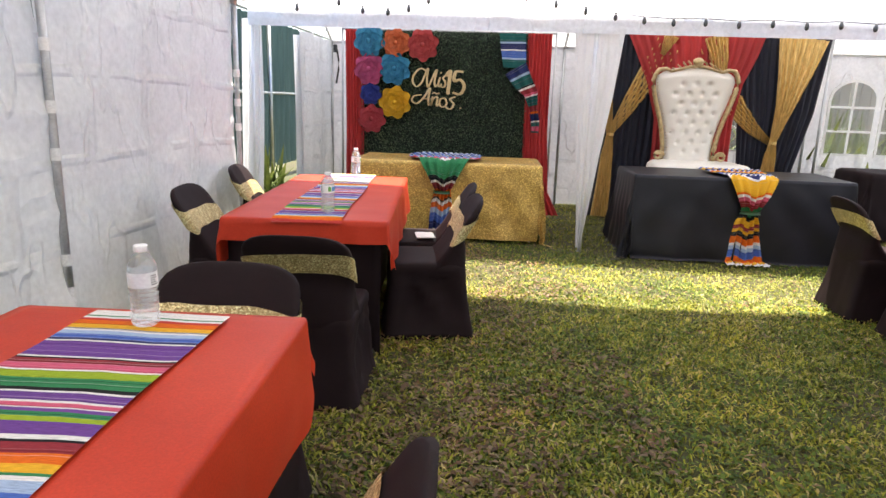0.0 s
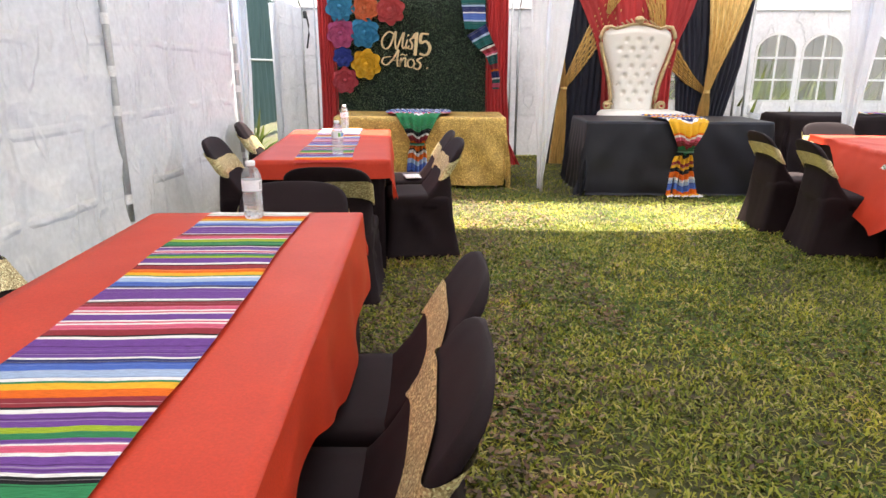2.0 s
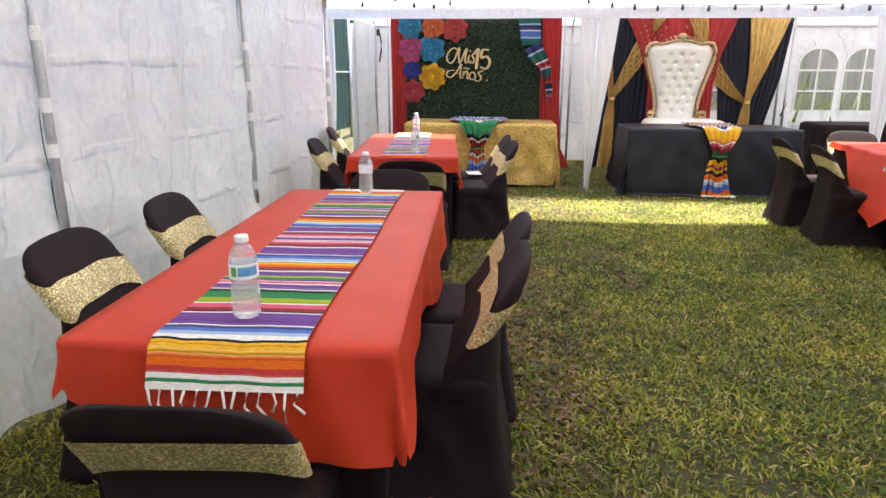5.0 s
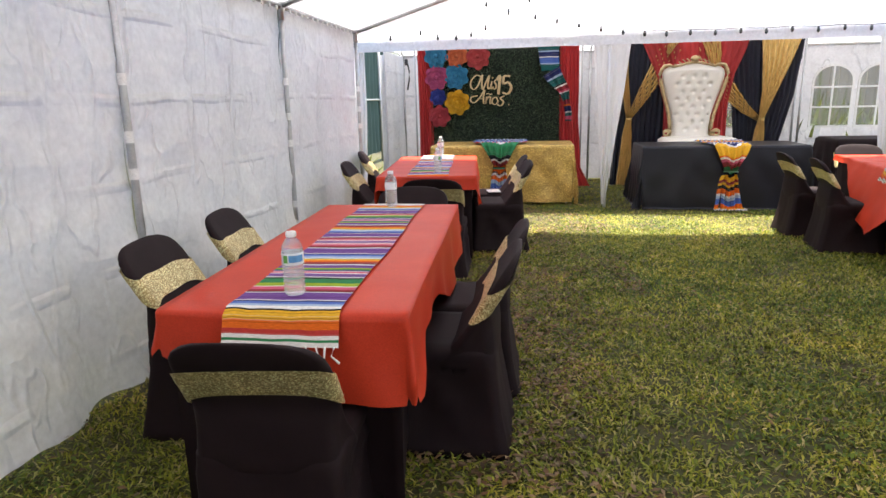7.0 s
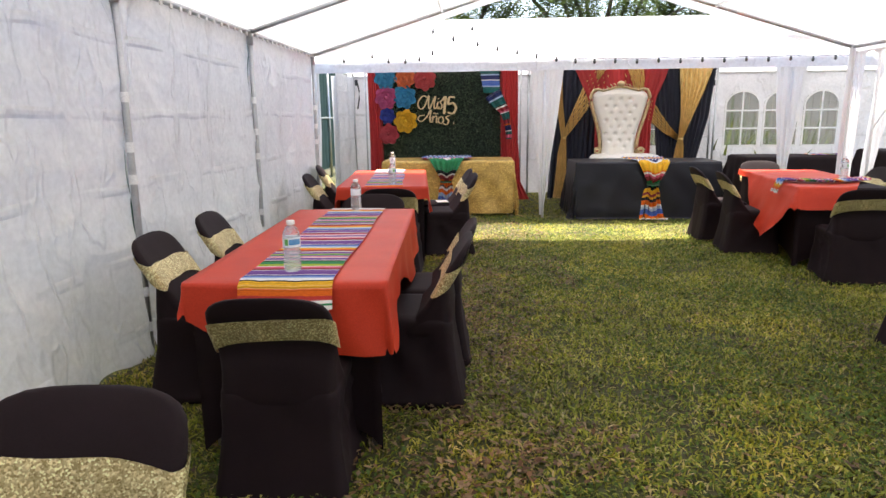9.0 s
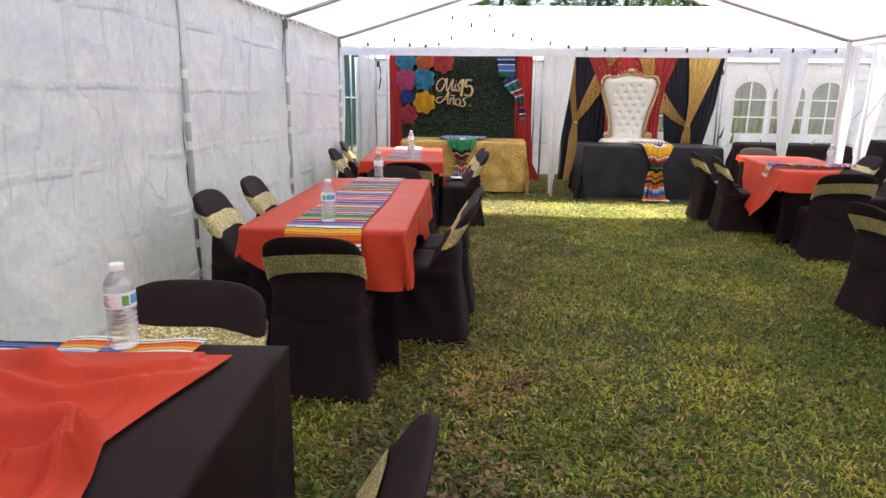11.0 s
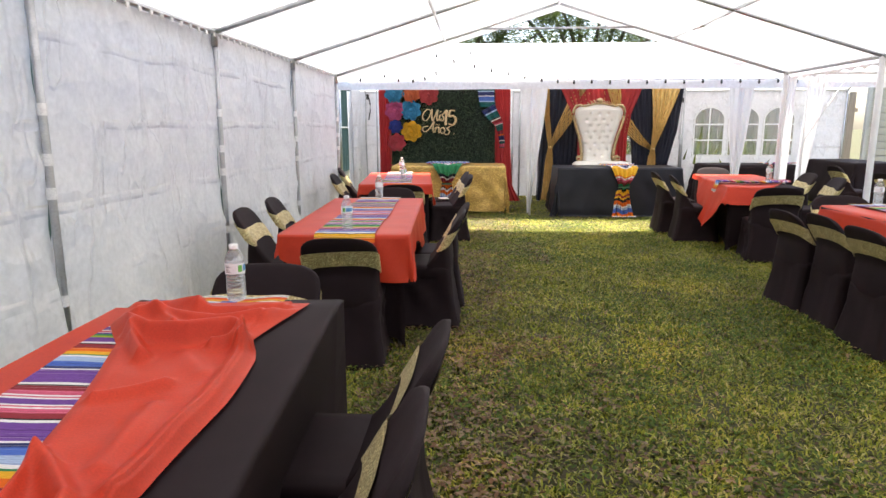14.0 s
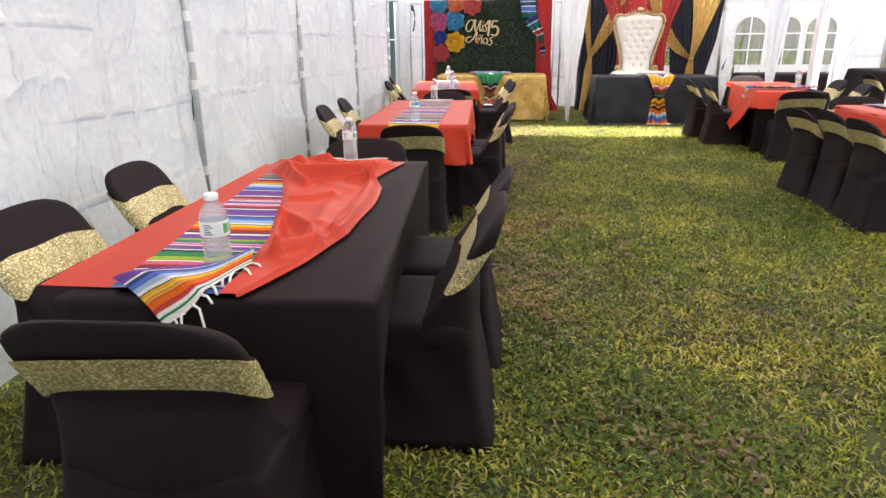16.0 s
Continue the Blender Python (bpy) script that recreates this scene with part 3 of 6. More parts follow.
def wall_sheet(name, ya, yb, k):
    def f(u, v):
        y = ya + (yb - ya) * u
        z = 0.015 + (EAVE - 0.01 - 0.015) * v
        belly = 0.03 * math.sin(math.pi * u) * math.sin(math.pi * min(1, v * 1.1))
        fold = 0.026 * fnoise(y, z, k, 1.7) + 0.014 * fnoise(y + 0.6 * z, z * 0.4, k, 5.0) + 0.012 * math.sin(9 * y + 3 * z) * (1 - v) ** 2
        ridge = 0.014 * (1 - min(1, abs(3 * fnoise(y * 1.3 + 0.4 * z, z * 1.1, k + 2.5, 1.5)))) ** 2 + 0.010 * (1 - min(1, abs(4 * fnoise(y - 0.7 * z, z + 0.5 * y, k + 8.5, 2.2)))) ** 2
        hem = (0.09 * max(0, fnoise(y, 0, k + 5, 1.4)) + 0.05 * max(0, fnoise(y, 3, k, 4.0))) * (1 - v) ** 6
        toe = (0.05 + 0.11 * fnoise(y, 1, k + 3, 1.6) + 0.05 * fnoise(y, 2, k, 4.5)) * (1 - v) ** 4
        return XL - 0.028 - belly + fold + ridge + toe - 0.02 * (1 - v) ** 2, y, z + hem
    ob = sheet(name, 110, 110, f, M_tarp)
    return tagged(ob, "creased white tarpaulin side wall of the tent", "wall", kind="structure")


make_main_tent()
for k in range(5):
    wall_sheet("wall_west_%d" % (k + 1), FRAMES[k], FRAMES[k + 1], k)

# near end, closed behind the walk
def f_back(u, v):
    x = XL + (XR - XL) * u
    return x, FRAMES[0] - 0.03 + 0.03 * fnoise(x, v, 3, 2), 0.01 + (roof_height(x) - 0.01) * v
tagged(sheet("wall_south", 40, 30, f_back, M_tarp), "white tarpaulin end wall of the tent", "wall", kind="structure")

# ---- far tent: ridge along x ----
FY0, FY1, FX0, FX1, FE, FR = 5.9, 8.7, -2.08, 7.15, 2.035, 2.73
FPOSTS = [-2.06, 0.98, 4.08, 7.12]


def far_height(y):
    return FR - (FR - FE) * abs(y - (FY0 + FY1) / 2) / ((FY1 - FY0) / 2)


def make_far_tent():
    tent = empty("gazebo_tent", pose(0, 0, 0), "white gazebo tent with scalloped edge over the two head tables", "tent")
    for x in FPOSTS:
        for y in (FY0, FY1):
            tube("post", [(x, y, 0), (x, y, 1.0), (x, y, FE)], 0.018, M_whitepole if y == FY0 else M_pole, tent)
        ym = (FY0 + FY1) / 2
        tube("rafter", [(x, FY0, FE), (x, ym, FR), (x, FY1, FE)], 0.015, M_whitepole, tent)
    for y, z in ((FY0, FE), (FY1, FE), ((FY0 + FY1) / 2, FR)):
        tube("rail", [(FX0, y, z), (FX1, y, z)], 0.015, M_whitepole, tent)
    for y0, y1 in ((FY0 - 0.04, (FY0 + FY1) / 2), (FY1 + 0.04, (FY0 + FY1) / 2)):
        def f(u, v, y0=y0, y1=y1):
            x = FX0 + (FX1 - FX0) * u
            y = y0 + (y1 - y0) * v
            return x, y, far_height(y) + 0.025 - 0.03 * math.sin(math.pi * v) * abs(math.sin(3 * math.pi * u)) + 0.006 * fnoise(x, y, 1, 2)
        sheet("roof_panel", 90, 20, f, M_roof, tent)
    def fv(u, v):
        x = FX0 + (FX1 - FX0) * u
        return x, FY0 - 0.045 + 0.007 * fnoise(x, v, 0, 3), FE + 0.03 - v * (0.15 + 0.008 * fnoise(x, 0, 8, 1.5))
    sheet("valance", 160, 4, fv, M_roof, tent, "white valance hanging from the tent edge")


make_far_tent()


def tie_curtain(rows, y0, pleats=7, depth=0.03, name="tent_curtain", label="white tent curtain gathered and tied to its post"):
    """rows from the top: (z, x left, x right, y)."""
    zs = [r[0] for r in rows]
    def f(u, v):
        z = zs[0] + (zs[-1] - zs[0]) * v
        xl, xr, yy = (float(np.interp(-z, [-q for q in zs], [r[k] for r in rows])) for k in (1, 2, 3))
        fold = depth * math.sin(2 * math.pi * pleats * u + 2 * v) * (0.5 + 0.5 * v) + 0.01 * fnoise(u * 9, z, 0, 2)
        return xl + (xr - xl) * u + 0.2 * fold * (1 - abs(2 * u - 1)), y0 + yy + fold, z
    return tagged(sheet(name, 60, 44, f, M_white), label, "curtain")


tie_curtain([(1.98, 0.79, 1.22, 0), (1.4, 0.83, 1.16, 0), (0.9, 0.88, 1.09, 0), (0.4, 0.92, 1.03, 0), (0.04, 0.94, 0.98, 0)], FY0 - 0.012, 3, 0.016)
tie_curtain([(1.98, 3.87, 4.26, 0), (1.3, 3.93, 4.20, 0), (0.7, 4.0, 4.13, 0), (0.05, 4.03, 4.10, 0)], FY0 - 0.012, 3, 0.016)
tie_curtain([(1.98, -2.16, -1.98, 0), (1.2, -2.19, -1.98, 0), (0.35, -2.22, -2.02, 0), (0.05, -2.22, -2.04, 0)], FY0 + 0.02, 4)
tie_curtain([(1.98, -2.15, -2.05, 0), (1.2, -2.14, -2.06, 0), (0.02, -2.15, -2.02, 0)], 7.35, 3)


# back wall of the far tent, with arched clear windows
WINDOWS = [(1.32, 0.79), (1.97, 0.79), (2.69, 0.79), (4.32, 0.79), (4.97, 0.79), (5.63, 0.79)]
WIN_W, WIN_H = 0.60, 0.95


def arch(n=14, inset=0.0):
    """Outline of an arched window from its lower left corner, anticlockwise."""
    w, h, r = WIN_W - 2 * inset, WIN_H - 2 * inset, (WIN_W - 2 * inset) / 2
    pts = [(inset, inset), (inset + w, inset)]
    cx, cy = WIN_W / 2, WIN_H - inset - r * 0.85
    pts += [(cx + r * math.cos(a), cy + 0.85 * r * math.sin(a)) for a in (math.pi * i / n for i in range(n + 1))]
    return pts


def make_far_wall():
    bm = bmesh.new()
    edges = []
    x0, x1, z0, z1 = FX0, FX1, 0.01, FE + 0.01
    outer = [bm.verts.new((x, FY1 + 0.03, z)) for x, z in ((x0, z0), (x1, z0), (x1, z1), (x0, z1))]
    edges += [bm.edges.new((outer[i], outer[(i + 1) % 4])) for i in range(4)]
    for wx, wz in WINDOWS:
        ring = [bm.verts.new((wx + a, FY1 + 0.03, wz + b)) for a, b in arch()]
        edges += [bm.edges.new((ring[i], ring[(i + 1) % len(ring)])) for i in range(len(ring))]
    bmesh.ops.triangle_fill(bm, edges=edges, use_beauty=True, use_dissolve=False)
    wall = part("wall_north", bm, M_tarp, None)
    tagged(wall, "white tent back wall with arched clear windows", "wall", kind="structure")
    sol = wall.modifiers.new("thickness", "SOLIDIFY")
    sol.thickness = 0.004
    for k, (wx, wz) in enumerate(WINDOWS):
        win = empty("window_%d" % (k + 1), pose(wx, FY1 + 0.02, wz), "arched clear vinyl tent window with white glazing bars", "window", kind="structure")
        bm = bmesh.new()
        bm.faces.new([bm.verts.new((a, 0.006, b)) for a, b in arch()])
        pane = part("pane", bm, M_pane, win)
        pane.visible_shadow = False
        out, inn = arch(), arch(inset=0.032)
        n = len(out)
        fv = [(a, -0.004, b) for a, b in out] + [(a, -0.008, b) for a, b in inn]
        fa = [(i, (i + 1) % n, n + (i + 1) % n, n + i) for i in range(n)]
        link("window_frame", mesh_of("window_frame", fv, fa), M_cap, win, smooth=False)
        part("glazing_bar", box(0.028, 0.006, WIN_H - 0.05, (WIN_W / 2, -0.004, WIN_H / 2)), M_cap, win)
        for z in (0.31, 0.61):
            part("glazing_bar", box(WIN_W - 0.05, 0.006, 0.028, (WIN_W / 2, -0.008, z)), M_cap, win)


make_far_wall()
def f_fl(u, v):
    y = 7.3 + (FY1 - 7.3) * u
    return FX0 + 0.03 * fnoise(y, v, 2, 2) + 0.03 * math.sin(14 * y), y, 0.02 + (FE - 0.02) * v
tagged(sheet("wall_northwest", 30, 20, f_fl, M_tarp), "white tent side wall drawn half open", "wall", kind="structure")


# ---- neighbour tent on the east side ----
def make_east_tent():
    tent = empty("neighbour_tent", pose(0, 0, 0), "second white party tent standing beside the first", "tent")
    ex0, ex1, er = 4.5, 10.4, 7.45
    for y in FRAMES[2:]:
        for x in (ex0, ex1):
            tube("post", [(x, y, 0), (x, y, 1), (x, y, EAVE)], 0.018, M_whitepole, tent)
            tube("rafter", [(x, y, EAVE), (er, y, RIDGE)], 0.017, M_whitepole, tent)
        tube("brace", [(ex0, y, 1.15), (ex0 + 0.5, y, EAVE - 0.02)], 0.008, M_whitepole, tent)
    for x, z in ((ex0, EAVE), (ex1, EAVE), (er, RIDGE)):
        tube("purlin", [(x, FRAMES[2], z), (x, FRAMES[-1], z)], 0.017, M_whitepole, tent)
    tube("end_bar", [(ex0, FRAMES[-1], EAVE), (ex1, FRAMES[-1], EAVE)], 0.015, M_whitepole, tent)
    # west eave widened past its posts to block sun through the tent gap
    for x in (ex0 - 0.27, ex1 + 0.04):
        def f(u, v, x=x):
            px, y = x + (er - x) * v, FRAMES[2] + (FRAMES[-1] + 0.1 - FRAMES[2]) * u
            return px, y, RIDGE - (RIDGE - EAVE) * abs(px - er) / 2.95 + 0.03 - 0.03 * math.sin(math.pi * v) * abs(math.sin(3 * math.pi * u))
        sheet("roof_panel", 50, 20, f, M_roof, tent)
    def fv(u, v):
        x = ex0 + (ex1 - ex0) * u
        return x, FRAMES[-1] + 0.11 + 0.01 * fnoise(x, v, 0, 3), EAVE + 0.03 - 0.14 * v
    sheet("valance", 60, 3, fv, M_roof, tent)


make_east_tent()
tie_curtain([(2.02, 4.42, 4.62, 0), (1.2, 4.43, 4.60, 0), (0.5, 4.45, 4.58, 0), (0.05, 4.46, 4.56, 0)], 2.70, 5)
tie_curtain([(2.0, 4.17, 4.34, 0), (1.2, 4.17, 4.33, 0), (0.5, 4.18, 4.32, 0), (0.05, 4.19, 4.30, 0)], 4.80, 4, label="white tent side curtain gathered against the corner post")
tie_curtain([(2.02, 4.56, 4.78, 0), (1.2, 4.50, 4.68, 0), (0.5, 4.48, 4.58, 0), (0.05, 4.48, 4.56, 0)], 4.88, 4)


# ---- beyond the tents ----
def make_screen_fence():
    fence = empty("chain_link_fence", pose(-3.3, 0, 0), "chain-link fence covered with green privacy screen", "fence")
    for k in range(9):
        y = -4.0 + 2.3 * k
        tube("post", [(0, y, 0), (0, y, 2.5)], 0.03, M_pole, fence)
    for z in (1.35, 2.45):
        tube("rail", [(0, -4, z), (0, 14.4, z)], 0.02, M_pole, fence)
    def f(u, v):
        y = -4 + 18.4 * u
        return -0.05 + 0.05 * math.sin(23 * y + math.sin(3 * y)) + 0.03 * fnoise(y, v, 0, 3), y, 0.22 + 2.2 * v
    sheet("privacy_screen", 420, 6, f, M_screen, fence, "rippled dark green privacy screen")


def make_east_fences():
    fence = empty("plank_fence", pose(7.0, 10.2, 0), "weathered vertical plank fence behind the tents", "fence")
    bm_data = None
    for k in range(46):
        if bm_data is None:
            ob = part("plank", box(0.14, 0.02, 2.05, (0, 0, 1.03), 0.003), M_plank, fence)
            bm_data = ob.data
        else:
            ob = link("plank", bm_data, None, fence, smooth=False)
        ob.location = (-5.6 + 0.148 * k, 0.004 * (k % 3), 0.02 * math.sin(k * 1.7))
    for z in (0.4, 1.7):
        part("rail", box(6.9, 0.04, 0.08, (-2.25, 0.035, z)), M_plank, fence)
    wall = empty("slatted_screen", pose(8.15, 9.8, 0), "grey-beige horizontal slat siding screen with posts", "fence")
    data = None
    for r in range(15):
        for c in range(5):
            if data is None:
                ob = part("slat", box(0.98, 0.018, 0.125, (0.5, 0, 0), 0.003, (18, 0, 0)), M_siding, wall)
                data = ob.data
            else:
                ob = link("slat", data, None, wall, smooth=False)
            ob.location = (0.06 + 1.06 * c, 0, 0.25 + 0.145 * r)
    part("backing", box(5.3, 0.02, 2.3, (2.65, 0.06, 1.25)), M_siding, wall)
    for c in range(6):
        part("upright", box(0.07, 0.07, 2.5, (0.02 + 1.06 * c, 0.0, 1.25), 0.004), M_siding, wall)


def make_tree(x, y, h, spread, leaves, seed, lean=0.0):
    rng = np.random.default_rng(seed)
    tree = empty("tree", pose(x, y, 0), "tall leafy shade tree with dark trunk behind the tents", "tree", "trees behind the tents")
    tips = []
    fork = h * 0.34
    rings = tube_rings([(0, 0, -0.1), (0.05, 0, fork * 0.5), (0.1 + lean, 0.05, fork)], [0.3, 0.22, 0.17], 12)
    vs, fs = loft(rings)
    for k in range(9):
        a = 2 * math.pi * k / 9 + rng.uniform(-0.3, 0.3)
        reach, top = spread * rng.uniform(0.5, 1.0), fork + (h - fork) * rng.uniform(0.25, 0.95)
        p0 = Vector((0.1 + lean, 0.05, fork * rng.uniform(0.75, 1.0)))
        p2 = Vector((lean + reach * math.cos(a), reach * math.sin(a), top))
        p1 = p0.lerp(p2, 0.5) + Vector((0, 0, 0.35))
        v2, f2 = loft(tube_rings([p0, p1, p2], [0.10, 0.06, 0.02], 7))
        o = len(vs)
        vs += v2
        fs += [tuple(i + o for i in q) for q in f2]
        tips += [p1, p2, p1.lerp(p2, 0.5)]
    link("trunk", mesh_of("trunk", vs, fs), M_bark, tree)
    pos = []
    for p in tips:
        for _ in range(7):
            c = np.array(p) + rng.normal(0, spread * 0.17, 3)
            m = leaves // (len(tips) * 7)
            pos.append(c + rng.normal(0, 1, (m, 3)) * rng.uniform(0.12, 0.32))
    pos = np.concatenate(pos)
    me = leaves_mesh("crown", pos, 0.13, 0.032, 1.2, rng, 0.5)
    link("crown", me, M_tree, tree, smooth=False)


def make_shrub(x, y, h, seed):
    rng = np.random.default_rng(seed)
    plant = empty("strap_leaf_plant", pose(x, y, 0), "clump of arching green strap-shaped leaves", "plant", "plants along the fence")
    for i in range(46):
        az, le, ln = rng.uniform(0, 6.28), rng.uniform(0.1, 0.9), h * rng.uniform(0.6, 1.1)
        d, s = np.array([math.cos(az), math.sin(az), 0]), np.array([-math.sin(az), math.cos(az), 0])
        base = rng.normal(0, 0.12, 3) * np.array([1, 1, 0])
        prev, pw, vs = base, 0.012, []
        for q in range(1, 6):
            f = q / 5
            p = base + d * ln * math.sin(le) * f + np.array([0, 0, ln * (math.cos(le) * f - 0.35 * f * f * math.sin(le))])
            w = 0.03 * math.sin(math.pi * min(0.97, f * 0.9 + 0.08))
            vs += [prev - s * pw, prev + s * pw, p + s * w, p - s * w]
            prev, pw = p, w
        link("leaf", raw_mesh("leaf", vs, 5, 4), M_plant, plant, smooth=False)


make_screen_fence()
make_east_fences()
make_tree(-0.8, 16.5, 6.6, 3.4, 24000, 3)
make_tree(3.3, 17.5, 7.2, 3.8, 26000, 4, 0.3)
make_tree(7.5, 20.0, 7.0, 3.4, 24000, 5)
for i, (x, y, h) in enumerate([(4.4, 9.7, 1.1), (5.3, 9.9, 1.2), (6.3, 9.7, 1.0), (3.2, 9.8, 1.0), (4.0, 9.35, 1.6), (4.75, 9.45, 1.8), (5.35, 9.3, 1.5), (5.95, 9.45, 1.7), (3.0, 9.35, 1.6), (-2.8, 8.3, 0.7), (-2.75, 7.2, 0.5)]):
    make_shrub(x, y, h, 40 + i)


# ---- chairs ----
def back_y(z):
    """The leaning backrest's middle line."""
    return float(np.interp(z, [0.36, 0.45, 0.52, 0.60, 0.70, 0.82], [-0.055, -0.100, -0.145, -0.195, -0.255, -0.322]))


def make_chair():
    chair = empty("banquet_chair", pose(0, 0, -10), "folding chair in black stretch cover with gold sequin sash", "chair", "covered chairs at the guest tables")
    # height, front, rear, half width: splayed feet, a waist under the seat and a rounded seat edge behind
    rows = [(0.004, 0.245, -0.292, 0.242), (0.06, 0.236, -0.279, 0.235), (0.12, 0.228, -0.267, 0.229), (0.19, 0.220, -0.254, 0.223), (0.26, 0.214, -0.242, 0.217),
            (0.31, 0.211, -0.235, 0.212), (0.345, 0.211, -0.232, 0.209), (0.375, 0.213, -0.231, 0.207), (0.405, 0.216, -0.230, 0.206), (0.43, 0.216, -0.228, 0.205),
            (0.447, 0.208, -0.215, 0.200), (0.456, 0.18, -0.18, 0.19), (0.459, 0.05, -0.12, 0.15)]
    rings = []
    for k, (z, yf, yr, hx) in enumerate(rows):
        ring = rrect(-hx, hx, yr, yf, min(0.045, (yf - yr) * 0.45), z, 5, 14)
        out = []
        for x, y, zz in ring:
            mid = min(1.0, abs(x) / hx) ** 3
            if k == 0:
                # the hem rises between the legs
                zz += 0.030 * max(0, 1 - mid) * (1 if y > 0 else 0.6) + 0.030 * max(0, 1 - (abs(y + 0.02) / 0.22) ** 2) * mid
            depth = max(0.0, 1 - (min(1, abs(y + 0.01) / 0.24)) ** 2)
            pinch = (0.034 * math.sin(math.pi * min(1, z / 0.43)) ** 1.3) * depth * mid
            # the crossed legs stretch the cover into a ridge from the seat's front to the rear foot
            if z < 0.40:
                strut = 0.10 - 0.34 * (1 - z / 0.40)
                front = 0.235 - 0.12 * z / 0.40
                pinch -= 0.024 * mid * (math.exp(-((y - strut) / 0.026) ** 2) + 0.6 * math.exp(-((y - front) / 0.03) ** 2)) * min(1, z / 0.1)
                pinch += 0.005 * mid * math.sin(95 * (y - strut)) * max(0, 1 - abs(z - 0.33) / 0.09)
            wrinkle = 0.005 * fnoise(x * 3, y * 3, z, 4) + 0.003 * fnoise(x * 9, y * 9, z * 2, 4) if z < 0.40 else 0
            out.append((x - math.copysign(pinch, x) + wrinkle, y + wrinkle, zz))
        rings.append(out)
    lofted("seat_cover", rings, M_black, chair)
    # height, half width, front, rear: below the sash the cloth bridges straight down to the seat's rear edge
    prof = [(0.36, 0.190, 0.02, -0.215), (0.40, 0.205, -0.01, -0.233), (0.44, 0.207, -0.045, -0.237), (0.48, 0.206, -0.085, -0.237), (0.52, 0.205, -0.118, -0.234), (0.56, 0.204, -0.144, -0.229),
            (0.60, 0.203, -0.170, -0.223), (0.64, 0.206, -0.195, -0.244), (0.70, 0.208, -0.231, -0.279), (0.735, 0.206, -0.253, -0.297),
            (0.765, 0.199, -0.272, -0.311), (0.785, 0.184, -0.286, -0.319), (0.799, 0.160, -0.297, -0.322), (0.808, 0.128, -0.306, -0.323), (0.812, 0.080, -0.313, -0.322)]
    rings = []
    for z, hx, yf, yr in prof:
        ring = rrect(-hx, hx, yr, yf, min(0.035, (yf - yr) * 0.45), z, 4, 8)
        out = []
        for x, y, zz in ring:
            side = abs(x / hx) ** 3
            # the sides are drawn in behind the frame tube
            draw = 0.010 * side * math.sin(math.pi * max(0, min(1, (z - 0.38) / 0.24))) * max(0, min(1, (yf - y - 0.02) / 0.06)) if z < 0.62 else 0
            out.append((x - math.copysign(draw, x), y + 0.018 * (x / 0.21) ** 2 + 0.003 * fnoise(x * 4, z * 5, 1, 3), zz - 0.012 * (x / 0.21) ** 2))
        rings.append(out)
    lofted("back_cover", rings, M_black, chair)
    rings = []
    for k in range(13):
        v = k / 12
        th, hx = 0.064, 0.213
        ring = []
        for x, dy, _ in rrect(-hx, hx, -th / 2, th / 2, 0.026, 0, 4, 12):
            side = abs(x / 0.21) ** 4
            zz = 0.622 + 0.092 * v - (0.042 - 0.026 * v) * side - 0.55 * dy + 0.010 * x / 0.2 + (0.008 * fnoise(x, dy * 5, 3, 7) if k in (0, 12) else 0)
            bend = (x / 0.21) ** 2
            gather = 0.0022 * math.sin(2 * math.pi * 5 * v + 3 * fnoise(x * 2, 0, 4, 2)) + 0.003 * fnoise(x * 3, v * 5, dy * 8, 4)
            ring.append((x + 0.002 * fnoise(x * 2, dy * 9, k, 3), back_y(zz + 0.012 * bend) + dy * (1 + 14 * gather) + 0.018 * bend, zz))
        rings.append(ring)
    lofted("sash", rings, M_sash, chair, "gold sequin stretch sash", cap0=False, cap1=False)
    return chair


CHAIR = make_chair()
# x, y of the seat, yaw (0: it faces +y), how deep the legs stand in the grass
CHAIRS = [
    (-0.600, -0.36, 2, 0.038), (-0.625, 1.68, 183, 0.02), (-0.625, 2.80, 4, 0.035),
    (-1.20, 0.37, -86, 0.022), (-1.22, 1.09, -84, 0.022), (-0.23, 0.36, 92, 0.02), (-0.21, 0.88, 90, 0.03),
    (-1.26, 3.53, -84, 0.0), (-1.42, 4.64, -80, 0.0), (-0.22, 3.69, 97, 0.02), (-0.27, 4.28, 97, 0.02),
    (-0.615, -3.665, 2, -0.018), (-0.70, -1.73, 182, 0.035), (-1.20, -3.06, -87, 0.022), (-1.26, -2.32, -86, 0.022), (-0.24, -2.88, 91, 0.02), (-0.22, -2.34, 91, 0.02),
    (2.78, 4.45, -95, 0.03), (2.82, 3.78, -97, 0.03), (3.20, 2.68, -9, 0.035), (4.10, 4.35, 85, 0.03), (4.02, 3.55, 82, 0.03), (3.50, 5.05, 172, 0.03),
    (2.78, 0.89, -88, 0.075), (2.83, 0.42, -90, 0.055), (2.79, -0.14, -92, 0.045), (3.20, 1.20, 174, 0.03), (3.95, 0.75, 90, 0.03), (3.95, 0.0, 90, 0.03),
    (5.75, 5.75, -92, 0.03), (5.55, 4.25, -90, 0.03), (5.60, 3.3, -90, 0.03),
]
for i, (x, y, a, sunk) in enumerate(CHAIRS):
    m = pose(x, y, ground_height(x, y) - 0.002 - sunk, 0, 0, a + 2 * math.sin(i * 2.3)) @ Matrix.Diagonal((1.05, 1.0, 1.0, 1.0))
    if i == 0:
        CHAIR.matrix_world = m
    else:
        copy_thing(CHAIR, m)


# ---- tables ----
TOP = 0.715


